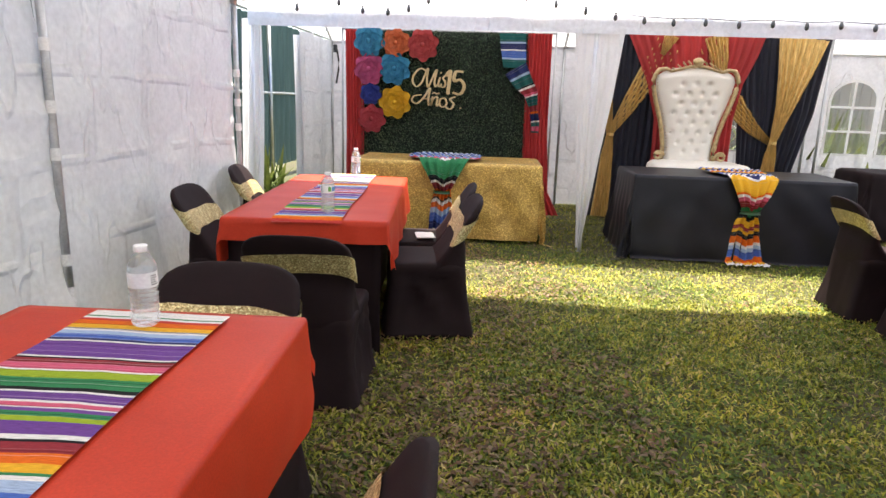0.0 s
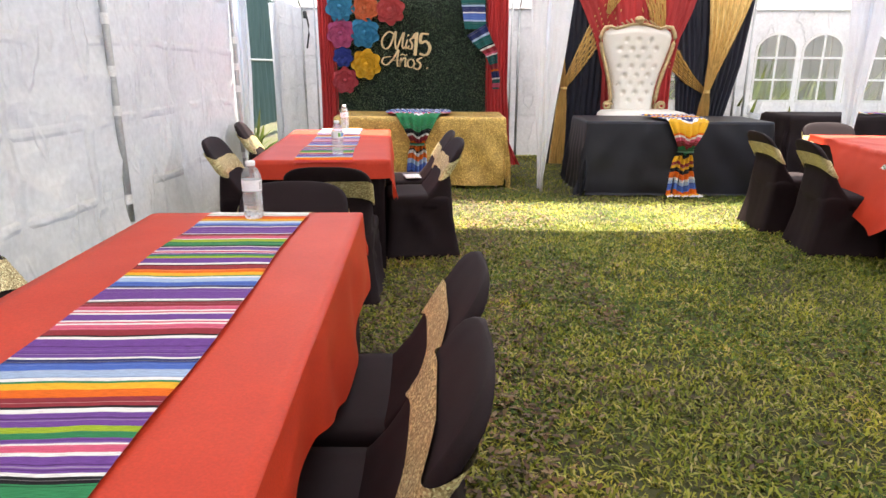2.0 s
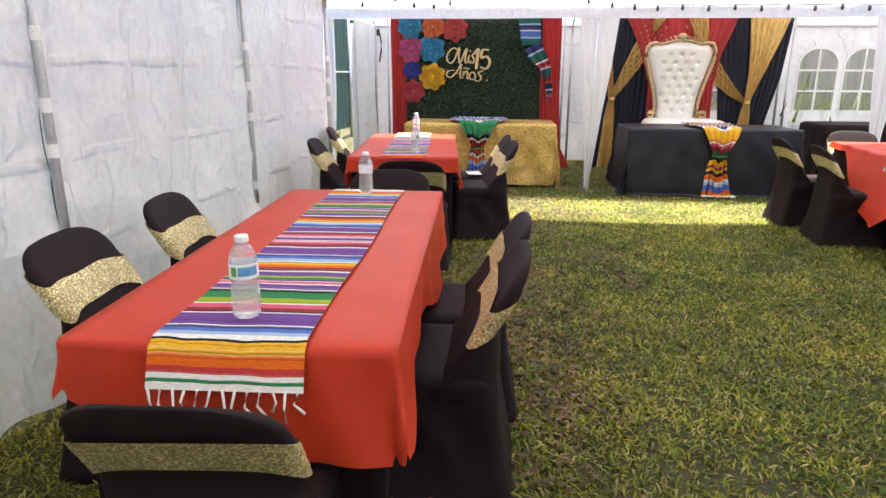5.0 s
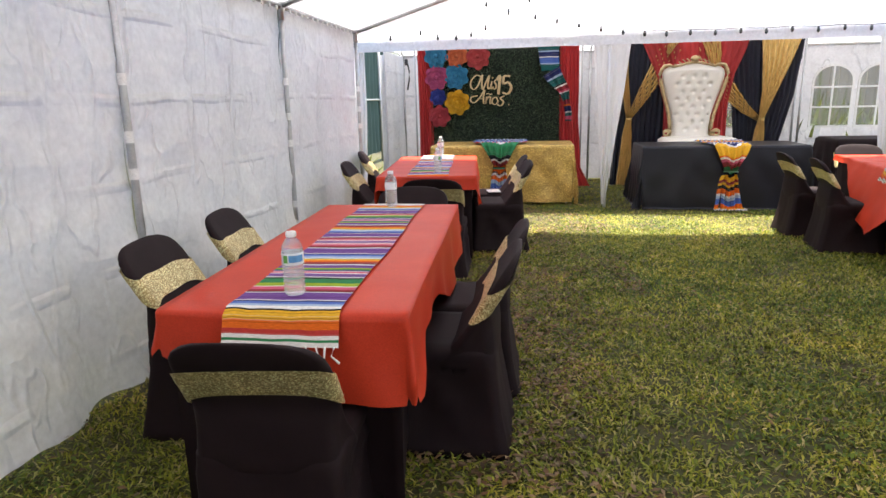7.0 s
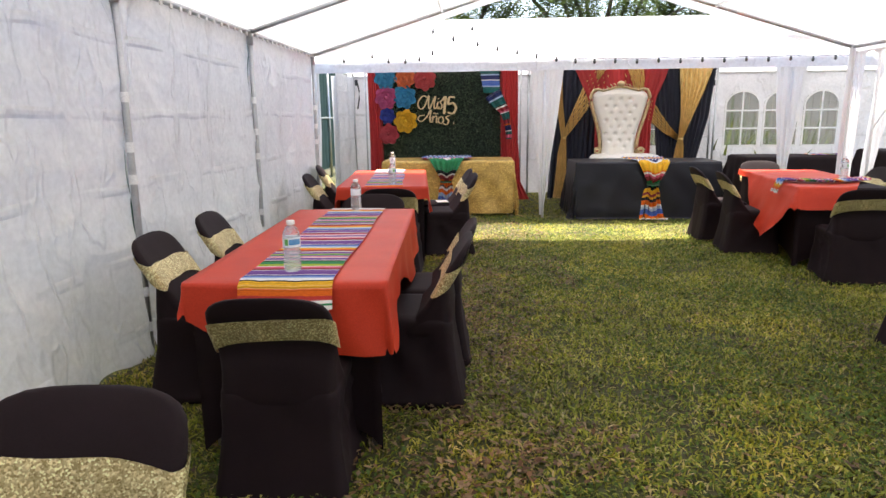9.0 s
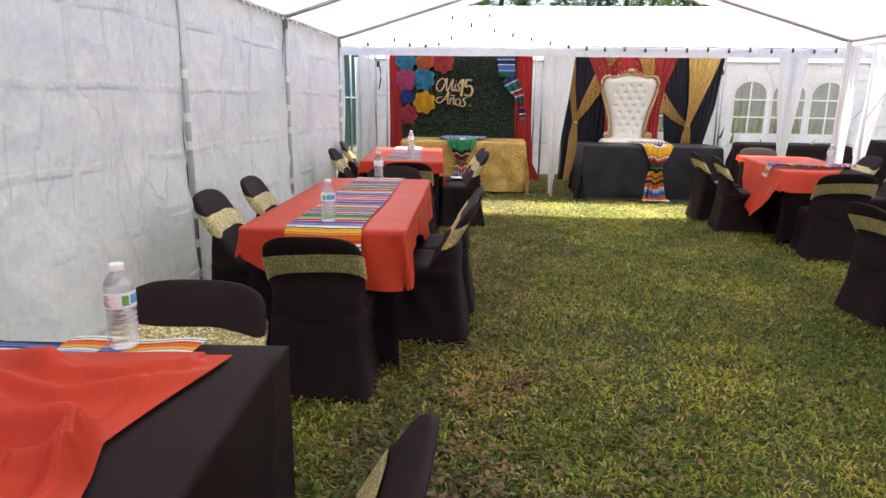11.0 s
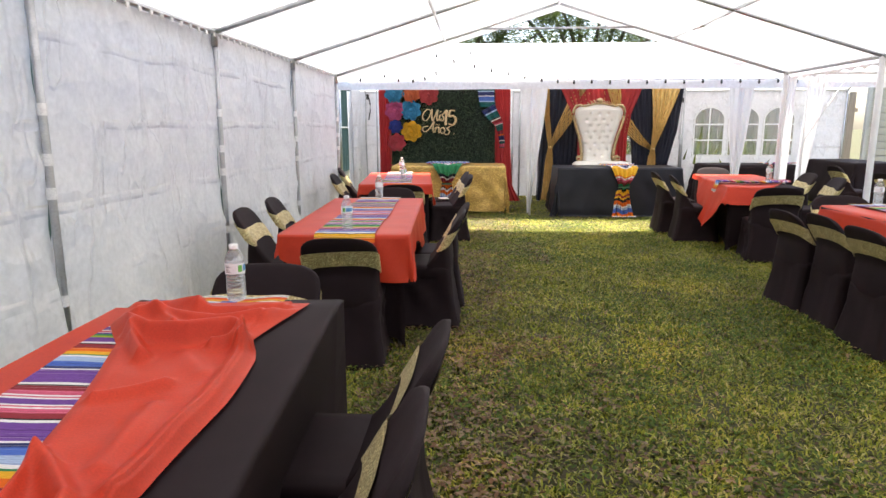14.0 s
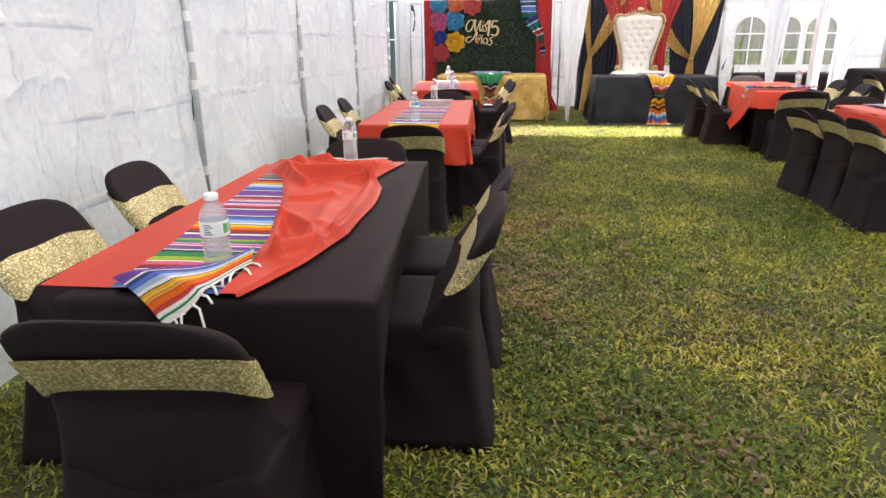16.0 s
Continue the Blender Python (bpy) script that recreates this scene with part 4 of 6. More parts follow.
def make_stretch_table(x, y, yaw, hx=0.38, hy=0.915, top=TOP, label="long banquet table in fitted black stretch cover", name="banquet_table"):
    t = empty(name, pose(x, y, 0, 0, 0, yaw), label, "table", "guest tables")
    n = 14
    rings = []
    for z in (0.0, 0.12, 0.25, 0.4, 0.55, 0.64, 0.69, top - 0.006):
        ring = []
        for cx, cy, dx, dy, ln in ((hx, -hy, 0, 1, 2 * hy), (hx, hy, -1, 0, 2 * hx), (-hx, hy, 0, -1, 2 * hy), (-hx, -hy, 1, 0, 2 * hx)):
            nx, ny = dy, -dx
            for s in [i / n for i in range(n)]:
                arch_up = math.sin(math.pi * s) ** 0.7 if 0 < s < 1 else 0
                k = 1 - z / top
                inset = (0.075 if ln > 1 else 0.06) * arch_up * math.sin(math.pi * min(1, k * 0.62)) ** 1.4
                zz = z + (0.12 * arch_up * max(0, 1 - z / 0.4) if z < 0.4 else 0)
                corner = 0.012 * k if s == 0 else 0
                px = cx + dx * s * ln - nx * (inset + 0.012) + 0.003 * fnoise(s * 5, z, cx, 3)
                py = cy + dy * s * ln - ny * (inset + 0.012)
                ring.append((px, py, zz))
        rings.append(ring)
    top_ring = [(px * (hx - 0.014) / hx, py * (hy - 0.014) / hy, top) for px, py, _ in rings[-1]]
    rings.append(top_ring)
    lofted("stretch_cover", rings, M_black, t, cap0=False)
    part("tabletop", box(2 * hx - 0.06, 2 * hy - 0.06, 0.03, (0, 0, top - 0.025), 0.004), M_cap, t, "white folding tabletop under the cover")
    for sx in (-1, 1):
        for sy in (-1, 1):
            tube("leg", [(sx * (hx - 0.05), sy * (hy - 0.06), 0.002), (sx * (hx - 0.05), sy * (hy - 0.06), top - 0.04)], 0.014, M_pole, t)
    return t


def cloth_point(px, py, hx, hy, top, flare, waves, seed, floor=None, amp=1.0):
    """Where a point of a flat cloth comes to lie when it falls over a table's edge."""
    ex, ey = min(max(px, -hx), hx), min(max(py, -hy), hy)
    dx, dy = px - ex, py - ey
    d = math.hypot(dx, dy)
    if d < 1e-6:
        edge = min(hx - abs(px), hy - abs(py))
        return px, py, top + 0.002 * fnoise(px * 3, py * 3, seed, 2) - 0.006 * max(0, 1 - edge / 0.02) ** 2
    nx, ny = dx / d, dy / d
    around = math.atan2(py / hy, px / hx) * waves + (px + py) * 3
    corner = min(1.0, abs(dx) * abs(dy) / (0.02 + 0.25 * d * d) * 2)
    wave = (0.5 + 0.5 * math.sin(around + seed)) * 0.10 + 0.10 * fnoise(px * 2.2, py * 2.2, seed, 2)
    wave *= amp
    out = 0.012 + d * (flare + wave * (0.6 + 0.6 * corner)) * min(1, d / 0.08)
    z = top - max(0.0, d - 0.004) * (0.975 - 0.12 * corner)
    if floor is not None and z < floor:
        out += (floor - z) * 0.8
        z = floor + 0.006 * fnoise(px * 9, py * 9, seed, 2)
    return ex + nx * out, ey + ny * out, z


def make_cloth(name, x, y, yaw, hx, hy, top, ox, oy, material, label, flare=0.05, waves=16, seed=0.0, floor=None, res=0.028, category="tablecloth", amp=1.0, pull=None):
    nu, nv = int(2 * (hx + ox) / res), int(2 * (hy + oy) / res)
    def f(u, v):
        a, b = (2 * u - 1) * (hx + ox), (2 * v - 1) * (hy + oy)
        if pull:
            a, b = pull(a, b)
        return cloth_point(a, b, hx, hy, top, flare, waves, seed, floor, amp)
    ob = sheet(name, nu, nv, f, material)
    ob.matrix_world = pose(x, y, 0, 0, 0, yaw)
    return tagged(ob, label, category)


def make_runner(x, y, yaw, length, width, z, overhang, seed, table_hy, phase=0.0, tassels=13):
    """A serape runner along the table, its near end hanging over with a fringe."""
    run = empty("table_runner", pose(x, y, 0, 0, 0, yaw), "striped multicolour serape table runner with white fringe", "table runner")
    y0 = -table_hy - overhang
    def f(u, v):
        py = y0 + (length + overhang) * u
        px = (v - 0.5) * width + 0.006 * math.sin(5 * py + seed)
        zz = z + 0.003 * math.sin(13 * py + seed) * math.cos(4 * px) + 0.002 * fnoise(px * 4, py * 4, seed, 2)
        if py < -table_hy:
            d = -table_hy - py
            return px, -table_hy - 0.022 - 0.42 * d, z - d * 0.92
        return px, py, zz
    sheet("runner_cloth", 90, 12, f, M_serape, run, uvf=lambda u, v: (phase + (length + overhang) * u, v * width))
    rng = random.Random(int(seed * 10))
    ze = z - overhang * 0.92 if overhang > 0.02 else z
    for k in range(tassels):
        px = (k / 12 - 0.5) * (width - 0.02)
        ln = rng.uniform(0.035, 0.10)
        yy = y0 + (0.0 if overhang > 0.02 else 0.01) if overhang <= 0.02 else -table_hy - 0.024 - 0.42 * overhang
        tube("tassel", [(px, yy, ze + 0.004), (px + rng.uniform(-0.01, 0.01), yy - 0.006, ze - ln * 0.5), (px + rng.uniform(-0.02, 0.02), yy - 0.004, ze - ln)], [0.0035, 0.003, 0.004], M_fringe, run, n=6)
    return run


def make_bottle(x, y, z, yaw=0.0):
    b = empty("water_bottle", pose(x, y, z, 0, 0, yaw) @ Matrix.Diagonal((1.08, 1.08, 0.95, 1.0)), "clear plastic water bottle with white cap and paper label", "bottle", "water bottles on the tables")
    prof = [(0.012, 0.004), (0.026, 0.0), (0.031, 0.006), (0.032, 0.02)]
    for k in range(5):
        z0 = 0.03 + 0.014 * k
        prof += [(0.0325, z0), (0.0322, z0 + 0.004), (0.0292, z0 + 0.007), (0.0295, z0 + 0.010)]
    prof += [(0.0325, 0.102), (0.0318, 0.106), (0.0318, 0.15), (0.0325, 0.153), (0.0305, 0.168), (0.022, 0.187), (0.0145, 0.197), (0.0125, 0.202), (0.0125, 0.21)]
    body = lofted("bottle_body", lathe(prof, 28), M_bottle, b, "clear ribbed plastic full of water")
    body.visible_shadow = False
    lofted("cap", lathe([(0.0152, 0.201), (0.0158, 0.203), (0.0158, 0.216), (0.0145, 0.2185)], 20), M_cap, b, "white screw cap")
    lab = lofted("paper_label", lathe([(0.0326, 0.108), (0.0328, 0.11), (0.0328, 0.147), (0.0326, 0.149)], 28), M_label, b, "pale wraparound label", cap0=False, cap1=False)
    def patch(name, a0, a1, z0, z1, material):
        def f(u, v):
            a = radians(a0 + (a1 - a0) * u)
            return 0.0332 * math.cos(a), 0.0332 * math.sin(a), z0 + (z1 - z0) * v
        sheet(name, 10, 2, f, material, lab)
    patch("print_patch", -60, 20, 0.118, 0.142, M_labelblue)
    patch("print_patch", -92, -66, 0.116, 0.142, M_labelgreen)
    for k in range(5):
        patch("print_bar", -170, -135 - 6 * (k % 3), 0.115 + 0.006 * k, 0.1175 + 0.006 * k, M_print)
    return b


# guest tables along the west wall
T1 = (-0.842, 4.05, 5.2)
T2 = (-0.675, 0.685, 2.6)
T3 = (-0.66, -2.67, 4.0)
make_stretch_table(*T1, hx=0.39, hy=0.93)
make_stretch_table(*T2, hx=0.375, hy=0.985)
make_stretch_table(*T3, hx=0.395, hy=0.93)
make_cloth("tablecloth", *T1, 0.405, 0.945, TOP + 0.008, 0.26, 0.12, M_red, "coral red satin tablecloth draped over the guest table", seed=1.0)
def pulled_over(a, b):
    """The second table's cloth lies off centre: short towards the wall, bunched at the far aisle corner."""
    if a > 0.388:
        far = max(0.0, min(1.0, (b + 0.30) / 0.35)) * max(0.0, min(1.0, (1.15 - b) / 0.25))
        a = 0.388 + (a - 0.388) * (0.58 + 0.48 * max(0, min(1, (-0.72 - b) / 0.22)) + 0.42 * far)
    elif a < -0.388:
        a = -0.388 + (a + 0.388) * 0.42
    if b > 1.0:
        b = 1.0 + (b - 1.0) * 0.45
    if b < -1.0:
        b = -1.0 + (b + 1.0) * float(np.interp(a, [-0.45, -0.1], [0.42, 1.0]))
    # rounded corners
    dx, dy = max(0, abs(a) - 0.388), max(0, abs(b) - 1.0)
    d = math.hypot(dx, dy)
    if d > 0.335 and dx > 0 and dy > 0:
        a, b = math.copysign(0.388 + dx * 0.335 / d, a), math.copysign(1.0 + dy * 0.335 / d, b)
    return a, b


make_cloth("tablecloth", *T2, 0.388, 1.0, TOP + 0.008, 0.29, 0.30, M_red, "coral red satin tablecloth draped over the guest table", seed=2.2, amp=1.25, pull=pulled_over, res=0.022)
make_runner(-0.835, 4.05, 5.6, 1.90, 0.345, TOP + 0.017, 0.02, 1.3, 0.945, 0.04, 0)
make_runner(-0.662, 0.695, 2.4, 1.95, 0.365, TOP + 0.017, 0.11, 2.1, 1.0)
for x, y, a in [(-0.685, 3.29, 20), (-0.90, 4.93, 70), (-0.635, -0.165, -30), (-0.70, 1.56, 140)]:
    make_bottle(x, y, TOP + 0.019, a)


# the third table: runner askew and the red cloth pushed up in folds
RIDGES = [
    ([(-1.05, -1.93), (-0.90, -1.93), (-0.78, -1.99)], 0.052, 0.032), ([(-1.05, -2.05), (-0.85, -2.06), (-0.65, -2.13), (-0.52, -2.07), (-0.45, -1.95)], 0.030, 0.020),
    ([(-0.98, -2.16), (-0.78, -2.30), (-0.66, -2.30), (-0.56, -2.24), (-0.50, -2.27), (-0.475, -2.37)], 0.056, 0.024), ([(-0.57, -2.36), (-0.525, -2.345), (-0.505, -2.30)], 0.034, 0.011),
    ([(-0.86, -2.29), (-0.80, -2.36), (-0.73, -2.46)], 0.040, 0.017), ([(-0.475, -2.37), (-0.45, -2.6), (-0.435, -2.9), (-0.43, -3.1)], 0.026, 0.022),
    ([(-0.584, -2.63), (-0.65, -2.69), (-0.703, -2.73)], 0.020, 0.011), ([(-0.657, -2.985), (-0.58, -3.04), (-0.49, -3.14), (-0.46, -3.23), (-0.49, -3.28), (-0.53, -3.34)], 0.036, 0.015),
    ([(-0.85, -2.40), (-0.70, -2.88), (-0.62, -3.14), (-0.58, -3.35)], 0.018, 0.026), ([(-0.64, -3.02), (-0.58, -3.2), (-0.53, -3.36)], 0.022, 0.013),
    ([(-0.62, -2.42), (-0.52, -2.56)], 0.012, 0.03), ([(-0.76, -2.02), (-0.60, -2.01), (-0.50, -1.90)], 0.022, 0.014), ([(-0.96, -1.99), (-0.78, -2.16)], 0.024, 0.014),
    ([(-0.55, -2.75), (-0.50, -3.02)], 0.014, 0.022)]


def seg_dist(x, y, p, q):
    dx, dy = q[0] - p[0], q[1] - p[1]
    t = max(0, min(1, ((x - p[0]) * dx + (y - p[1]) * dy) / (dx * dx + dy * dy)))
    return math.hypot(x - p[0] - t * dx, y - p[1] - t * dy)


def make_rumpled_cloth():
    z = TOP + 0.006
    # flat strip that still lies along the wall side
    def f1(u, v):
        y = -3.60 + 1.64 * v
        xl, xr = -1.03 - 0.05 * v, -0.80 - 0.02 * v + 0.03 * math.sin(3 * v)
        x = xl + (xr - xl) * u
        return x, y, z + 0.001 + 0.002 * fnoise(x * 3, y * 2, 0, 2)
    # the bunched length, folded back over the runner
    def f2(u, v):
        y = -3.60 + (1.68 + 0.08 * u) * v
        xl = float(np.interp(y, [-3.60, -3.35, -3.14, -2.856, -2.33, -2.16, -1.92], [-0.578, -0.600, -0.622, -0.707, -0.87, -0.99, -1.06]))
        xr = float(np.interp(y, [-3.60, -3.34, -3.07, -2.70, -2.42, -2.35, -2.25, -2.05, -1.84], [-0.53, -0.455, -0.398, -0.405, -0.43, -0.45, -0.49, -0.465, -0.435]))
        x = xl + (xr - xl) * u
        e = min(1.0, 8 * u, 14 * (1 - u), 14 * v + 0.1, 14 * (1 - v) + 0.1)
        h = 0.006 + 0.009 * fnoise(x * 2, y * 2, 7, 3)
        for ridge, height, wide in RIDGES:
            d = min(seg_dist(x, y, p, q) for p, q in zip(ridge, ridge[1:]))
            wide = max(wide, 0.017) * 1.2
            if d < 4 * wide:
                h = max(h, 0) + 1.05 * height * math.exp(-(d / wide) ** 2)
        return x + 0.036 + 0.006 * math.sin(14 * v), y - 0.045, z + (0.014 if u < 0.9 else 0.006) + e * max(0.0, h)
    cloth = empty("rumpled_tablecloth", pose(-0.036, 0.045, 0), "coral red satin tablecloth pushed up in loose folds", "tablecloth")
    sheet("flat_side", 12, 70, f1, M_red, cloth)
    sheet("bunched_side", 150, 330, f2, M_red, cloth)
    run = empty("table_runner", pose(-0.036, 0.045, 0), "striped serape runner askew on the black table, its fringed end loose", "table runner")
    def f3(u, v):
        y = -3.63 + 1.75 * u
        c = -0.655 - 0.17 * u - 0.02 * math.sin(3 * u)
        x = c + (v - 0.5) * 0.33
        lift = 0.012 * max(0, 1 - u * 6) * (0.5 + 0.5 * math.sin(6 * v))
        return x, y, z + 0.007 + lift + 0.002 * math.sin(20 * u)
    sheet("runner_cloth", 80, 12, f3, M_serape, run, uvf=lambda u, v: (0.14 + 1.75 * u, v * 0.33))
    # the loose end turned across the corner of the table
    def f4(u, v):
        a = Vector((-0.805, -3.645, 0)).lerp(Vector((-0.550, -3.385, 0)), v) + Vector((0.02, -0.03, 0)) * math.sin(math.pi * v)
        b = Vector((-0.672, -3.745, 0)).lerp(Vector((-0.537, -3.455, 0)), v) + Vector((0.025, -0.03, 0)) * math.sin(math.pi * v)
        p = a.lerp(b, u)
        lift = 0.030 + 0.024 * math.sin(math.pi * (0.15 + 0.8 * u)) * (0.75 + 0.25 * math.sin(4 * v + 1)) - 0.020 * u + 0.006 * math.sin(7 * v + 2 * u)
        over = max(0.0, -3.635 - p.y)
        return p.x, p.y + 0.7 * over, z + max(0.014, lift + 0.008) - 0.85 * over
    sheet("loose_end", 24, 20, f4, M_serape, run, "fringed loose end of the runner", uvf=lambda u, v: (0.24 - 0.24 * u, v * 0.33))
    sheet("far_end", 20, 12, lambda u, v: (-0.834 + 0.34 * u, -1.93 + 0.11 * v + 0.02 * u, z + 0.008 + 0.004 * math.sin(9 * u)), M_serape, run, uvf=lambda u, v: (0.15 * (1 - v), u * 0.33))
    rng = random.Random(4)
    for k in range(10):
        q = f4(1.0, k / 9)
        dx, dy = rng.uniform(0.0, 0.05), -rng.uniform(0.02, 0.05)
        drop = 0.05 if k < 4 else 0.01
        tube("tassel", [(q[0], q[1], q[2]), (q[0] + dx * 0.6, q[1] + dy * 0.6, q[2] + 0.003), (q[0] + dx, q[1] + dy, max(TOP + 0.004, q[2] - 0.01) if q[1] + dy > -3.64 else q[2] - drop)], [0.0035, 0.003, 0.0035], M_fringe, run, n=6)


make_rumpled_cloth()
make_bottle(-0.645, -3.445, TOP + 0.014, 62)
make_bottle(-0.705, -1.83, TOP + 0.019, 40)

# guest tables on the other side of the aisle
R1, R2, R3 = (3.38, 3.85, -7.0), (3.36, 0.40, 0.0), (6.25, 4.0, 0.0)
for t in (R1, R2, R3):
    make_stretch_table(*t)
make_cloth("tablecloth", R2[0] + 0.04, R2[1], 0, 0.395, 0.93, TOP + 0.008, 0.16, 0.12, M_red, "coral red satin tablecloth draped over the guest table", seed=4.0)
make_cloth("tablecloth", R3[0], R3[1], 0, 0.395, 0.93, TOP + 0.008, 0.2, 0.15, M_red, "coral red satin tablecloth draped over the guest table", seed=5.0)
def f_r1(u, v):
    # pulled towards the aisle, with a long corner hanging down
    b = -1.13 + 2.06 * v
    hang = 0.06 + 0.38 * max(0, min(1, 1.35 - abs(v - 0.36) / 0.32)) ** 1.2 + 0.10 * math.exp(-((v - 0.20) / 0.10) ** 2)
    far = 0.40 - 0.42 * max(0, 1 - v * 2.2)
    s = -0.39 - hang + (0.39 + hang + far) * u
    x, y, z = cloth_point(s, b, 0.39, 0.93, TOP + 0.008, 0.30, 10, 3.0)
    return x - 0.03 * math.sin(11 * v) * max(0, TOP - z), y, z + 0.014 * max(0, fnoise(s * 3, v * 5, 2, 2))
r1_cloth = tagged(sheet("tablecloth", 60, 70, f_r1, M_red), "coral red satin tablecloth pulled to one side of the table", "tablecloth")
r1_cloth.matrix_world = pose(R1[0], R1[1], 0, 0, 0, R1[2])
def f_rr(u, v):
    y = -0.42 - 0.22 * math.sin(3 * u) + (v - 0.5) * 0.20 + 0.1 * u
    s = -0.54 + 0.93 * u
    x, _, z = cloth_point(s, 0, 0.40, 0.93, TOP + 0.024, 0.12, 10, 2.0)
    return x, y, z + 0.02 * (0.5 + 0.5 * math.sin(16 * v + 4 * u))
rr1 = tagged(sheet("table_runner", 50, 16, f_rr, M_serape, uvf=lambda u, v: (u * 1.1, v * 0.3)), "striped serape runner bunched across the table", "table runner")
rr1.matrix_world = pose(R1[0], R1[1], 0, 0, 0, R1[2])
make_runner(3.39, 0.40, 1, 1.84, 0.345, TOP + 0.02, 0.01, 6.1, 0.93, 0.1, 0)
make_runner(6.25, 4.0, 0, 1.84, 0.345, TOP + 0.02, 0.01, 7.1, 0.93, 0.5, 0)
make_bottle(3.50, 3.45, TOP + 0.03, 10)
make_bottle(3.38, 1.22, TOP + 0.023, 60)

# black-clothed tables in the gazebo corner
make_cloth("tablecloth", 4.85, 7.45, 0, 0.75, 0.36, TOP + 0.004, TOP + 0.01, TOP + 0.01, M_black, "black cloth falling to the floor over a side table", 0.05, 14, 3.0, 0.012, 0.05)
make_cloth("tablecloth", 6.65, 7.4, 0, 0.38, 0.75, TOP + 0.06, TOP + 0.06, TOP + 0.06, M_black, "black cloth falling to the floor over a side table", 0.05, 14, 4.0, 0.012, 0.05)
for x, y, hx, hy, h in ((4.85, 7.45, 0.74, 0.35, TOP), (6.65, 7.4, 0.37, 0.74, TOP + 0.056)):
    t = empty("folding_table", pose(x, y, 0), "plain folding table hidden under a black cloth", "table")
    part("tabletop", box(2 * hx - 0.03, 2 * hy - 0.03, 0.03, (0, 0, h - 0.02), 0.003), M_cap, t)
    for sx in (-1, 1):
        for sy in (-1, 1):
            tube("leg", [(sx * (hx - 0.06), sy * (hy - 0.06), 0.0), (sx * (hx - 0.06), sy * (hy - 0.06), h - 0.03)], 0.014, M_pole, t)
def f_sr(u, v):
    return 5.05 + 0.62 * u, 7.18 + 0.30 * v, TOP + 0.016 + 0.012 * abs(math.sin(9 * u + 3 * v))
tagged(sheet("folded_serape", 24, 12, f_sr, M_serape, uvf=lambda u, v: (u * 0.7, v * 0.3)), "folded striped serape cloth lying on the side table", "cloth")


# ---- head table with gold cloth and greenery backdrop ----
def floor_table(name, x, y, hx, hy, top, material, label, seed, flare=0.035, res=0.03, amp=0.5, spare=-0.01):
    t = empty("head_table", pose(x, y, 0), "folding table hidden under a floor-length cloth", "table", "head tables")
    part("tabletop", box(2 * hx - 0.03, 2 * hy - 0.03, 0.03, (0, 0, top - 0.025), 0.003), M_cap, t)
    for sx in (-1, 1):
        for sy in (-1, 1):
            tube("leg", [(sx * (hx - 0.07), sy * (hy - 0.07), 0.0), (sx * (hx - 0.07), sy * (hy - 0.07), top - 0.04)], 0.014, M_pole, t)
    return make_cloth(name, x, y, 0, hx, hy, top, top + spare, top + spare, material, label, flare, 26, seed, 0.012, res, amp=amp)


floor_table("tablecloth", -0.30, 6.52, 0.90, 0.40, 0.755, M_goldcloth, "floor-length gold sequin tablecloth on the dessert table", 1.0)
floor_table("tablecloth", 2.32, 6.16, 0.92, 0.40, 0.745, M_satin, "floor-length black satin tablecloth on the throne table", 2.0, 0.05, amp=0.55, spare=0.04)


def swag(name, cx, y_front, top, back, rows, material, label, seed):
    """A serape fanned on the tabletop, tied below the edge and spread to the floor. rows: (distance along, half width)."""
    total = rows[-1][0]
    def f(u, v):
        s = total * v
        w = float(np.interp(s, [r[0] for r in rows], [r[1] for r in rows]))
        tight = 1 - min(1, w / 0.22)
        fold = (0.016 + 0.018 * tight) * math.sin(2 * math.pi * 5 * u + 3 * v + seed) + 0.006 * fnoise(u * 6, s * 5, seed, 2)
        x = cx + (2 * u - 1) * w + 0.006 * math.sin(8 * s + seed) + 0.3 * fold * tight
        if s < back:
            return x, y_front + (back - s), top + 0.022 + abs(fold) * 0.9
        d = s - back
        belly = 0.05 + 0.045 * math.sin(math.pi * min(1, d / 0.3)) + 0.05 * max(0, d - 0.42)
        z = top + 0.01 - d
        out = 0.0
        if z < 0.02:
            out, z = 0.02 - z, 0.02 + abs(fold) * 0.8
        return x, y_front - belly - fold * 0.8 - out - 0.02, z
    ob = sheet(name, 70, 90, f, material, uvf=lambda u, v: (total * v * 1.0 + 0.02 * math.sin(9 * u), u * 0.5))
    return tagged(ob, label, "serape")


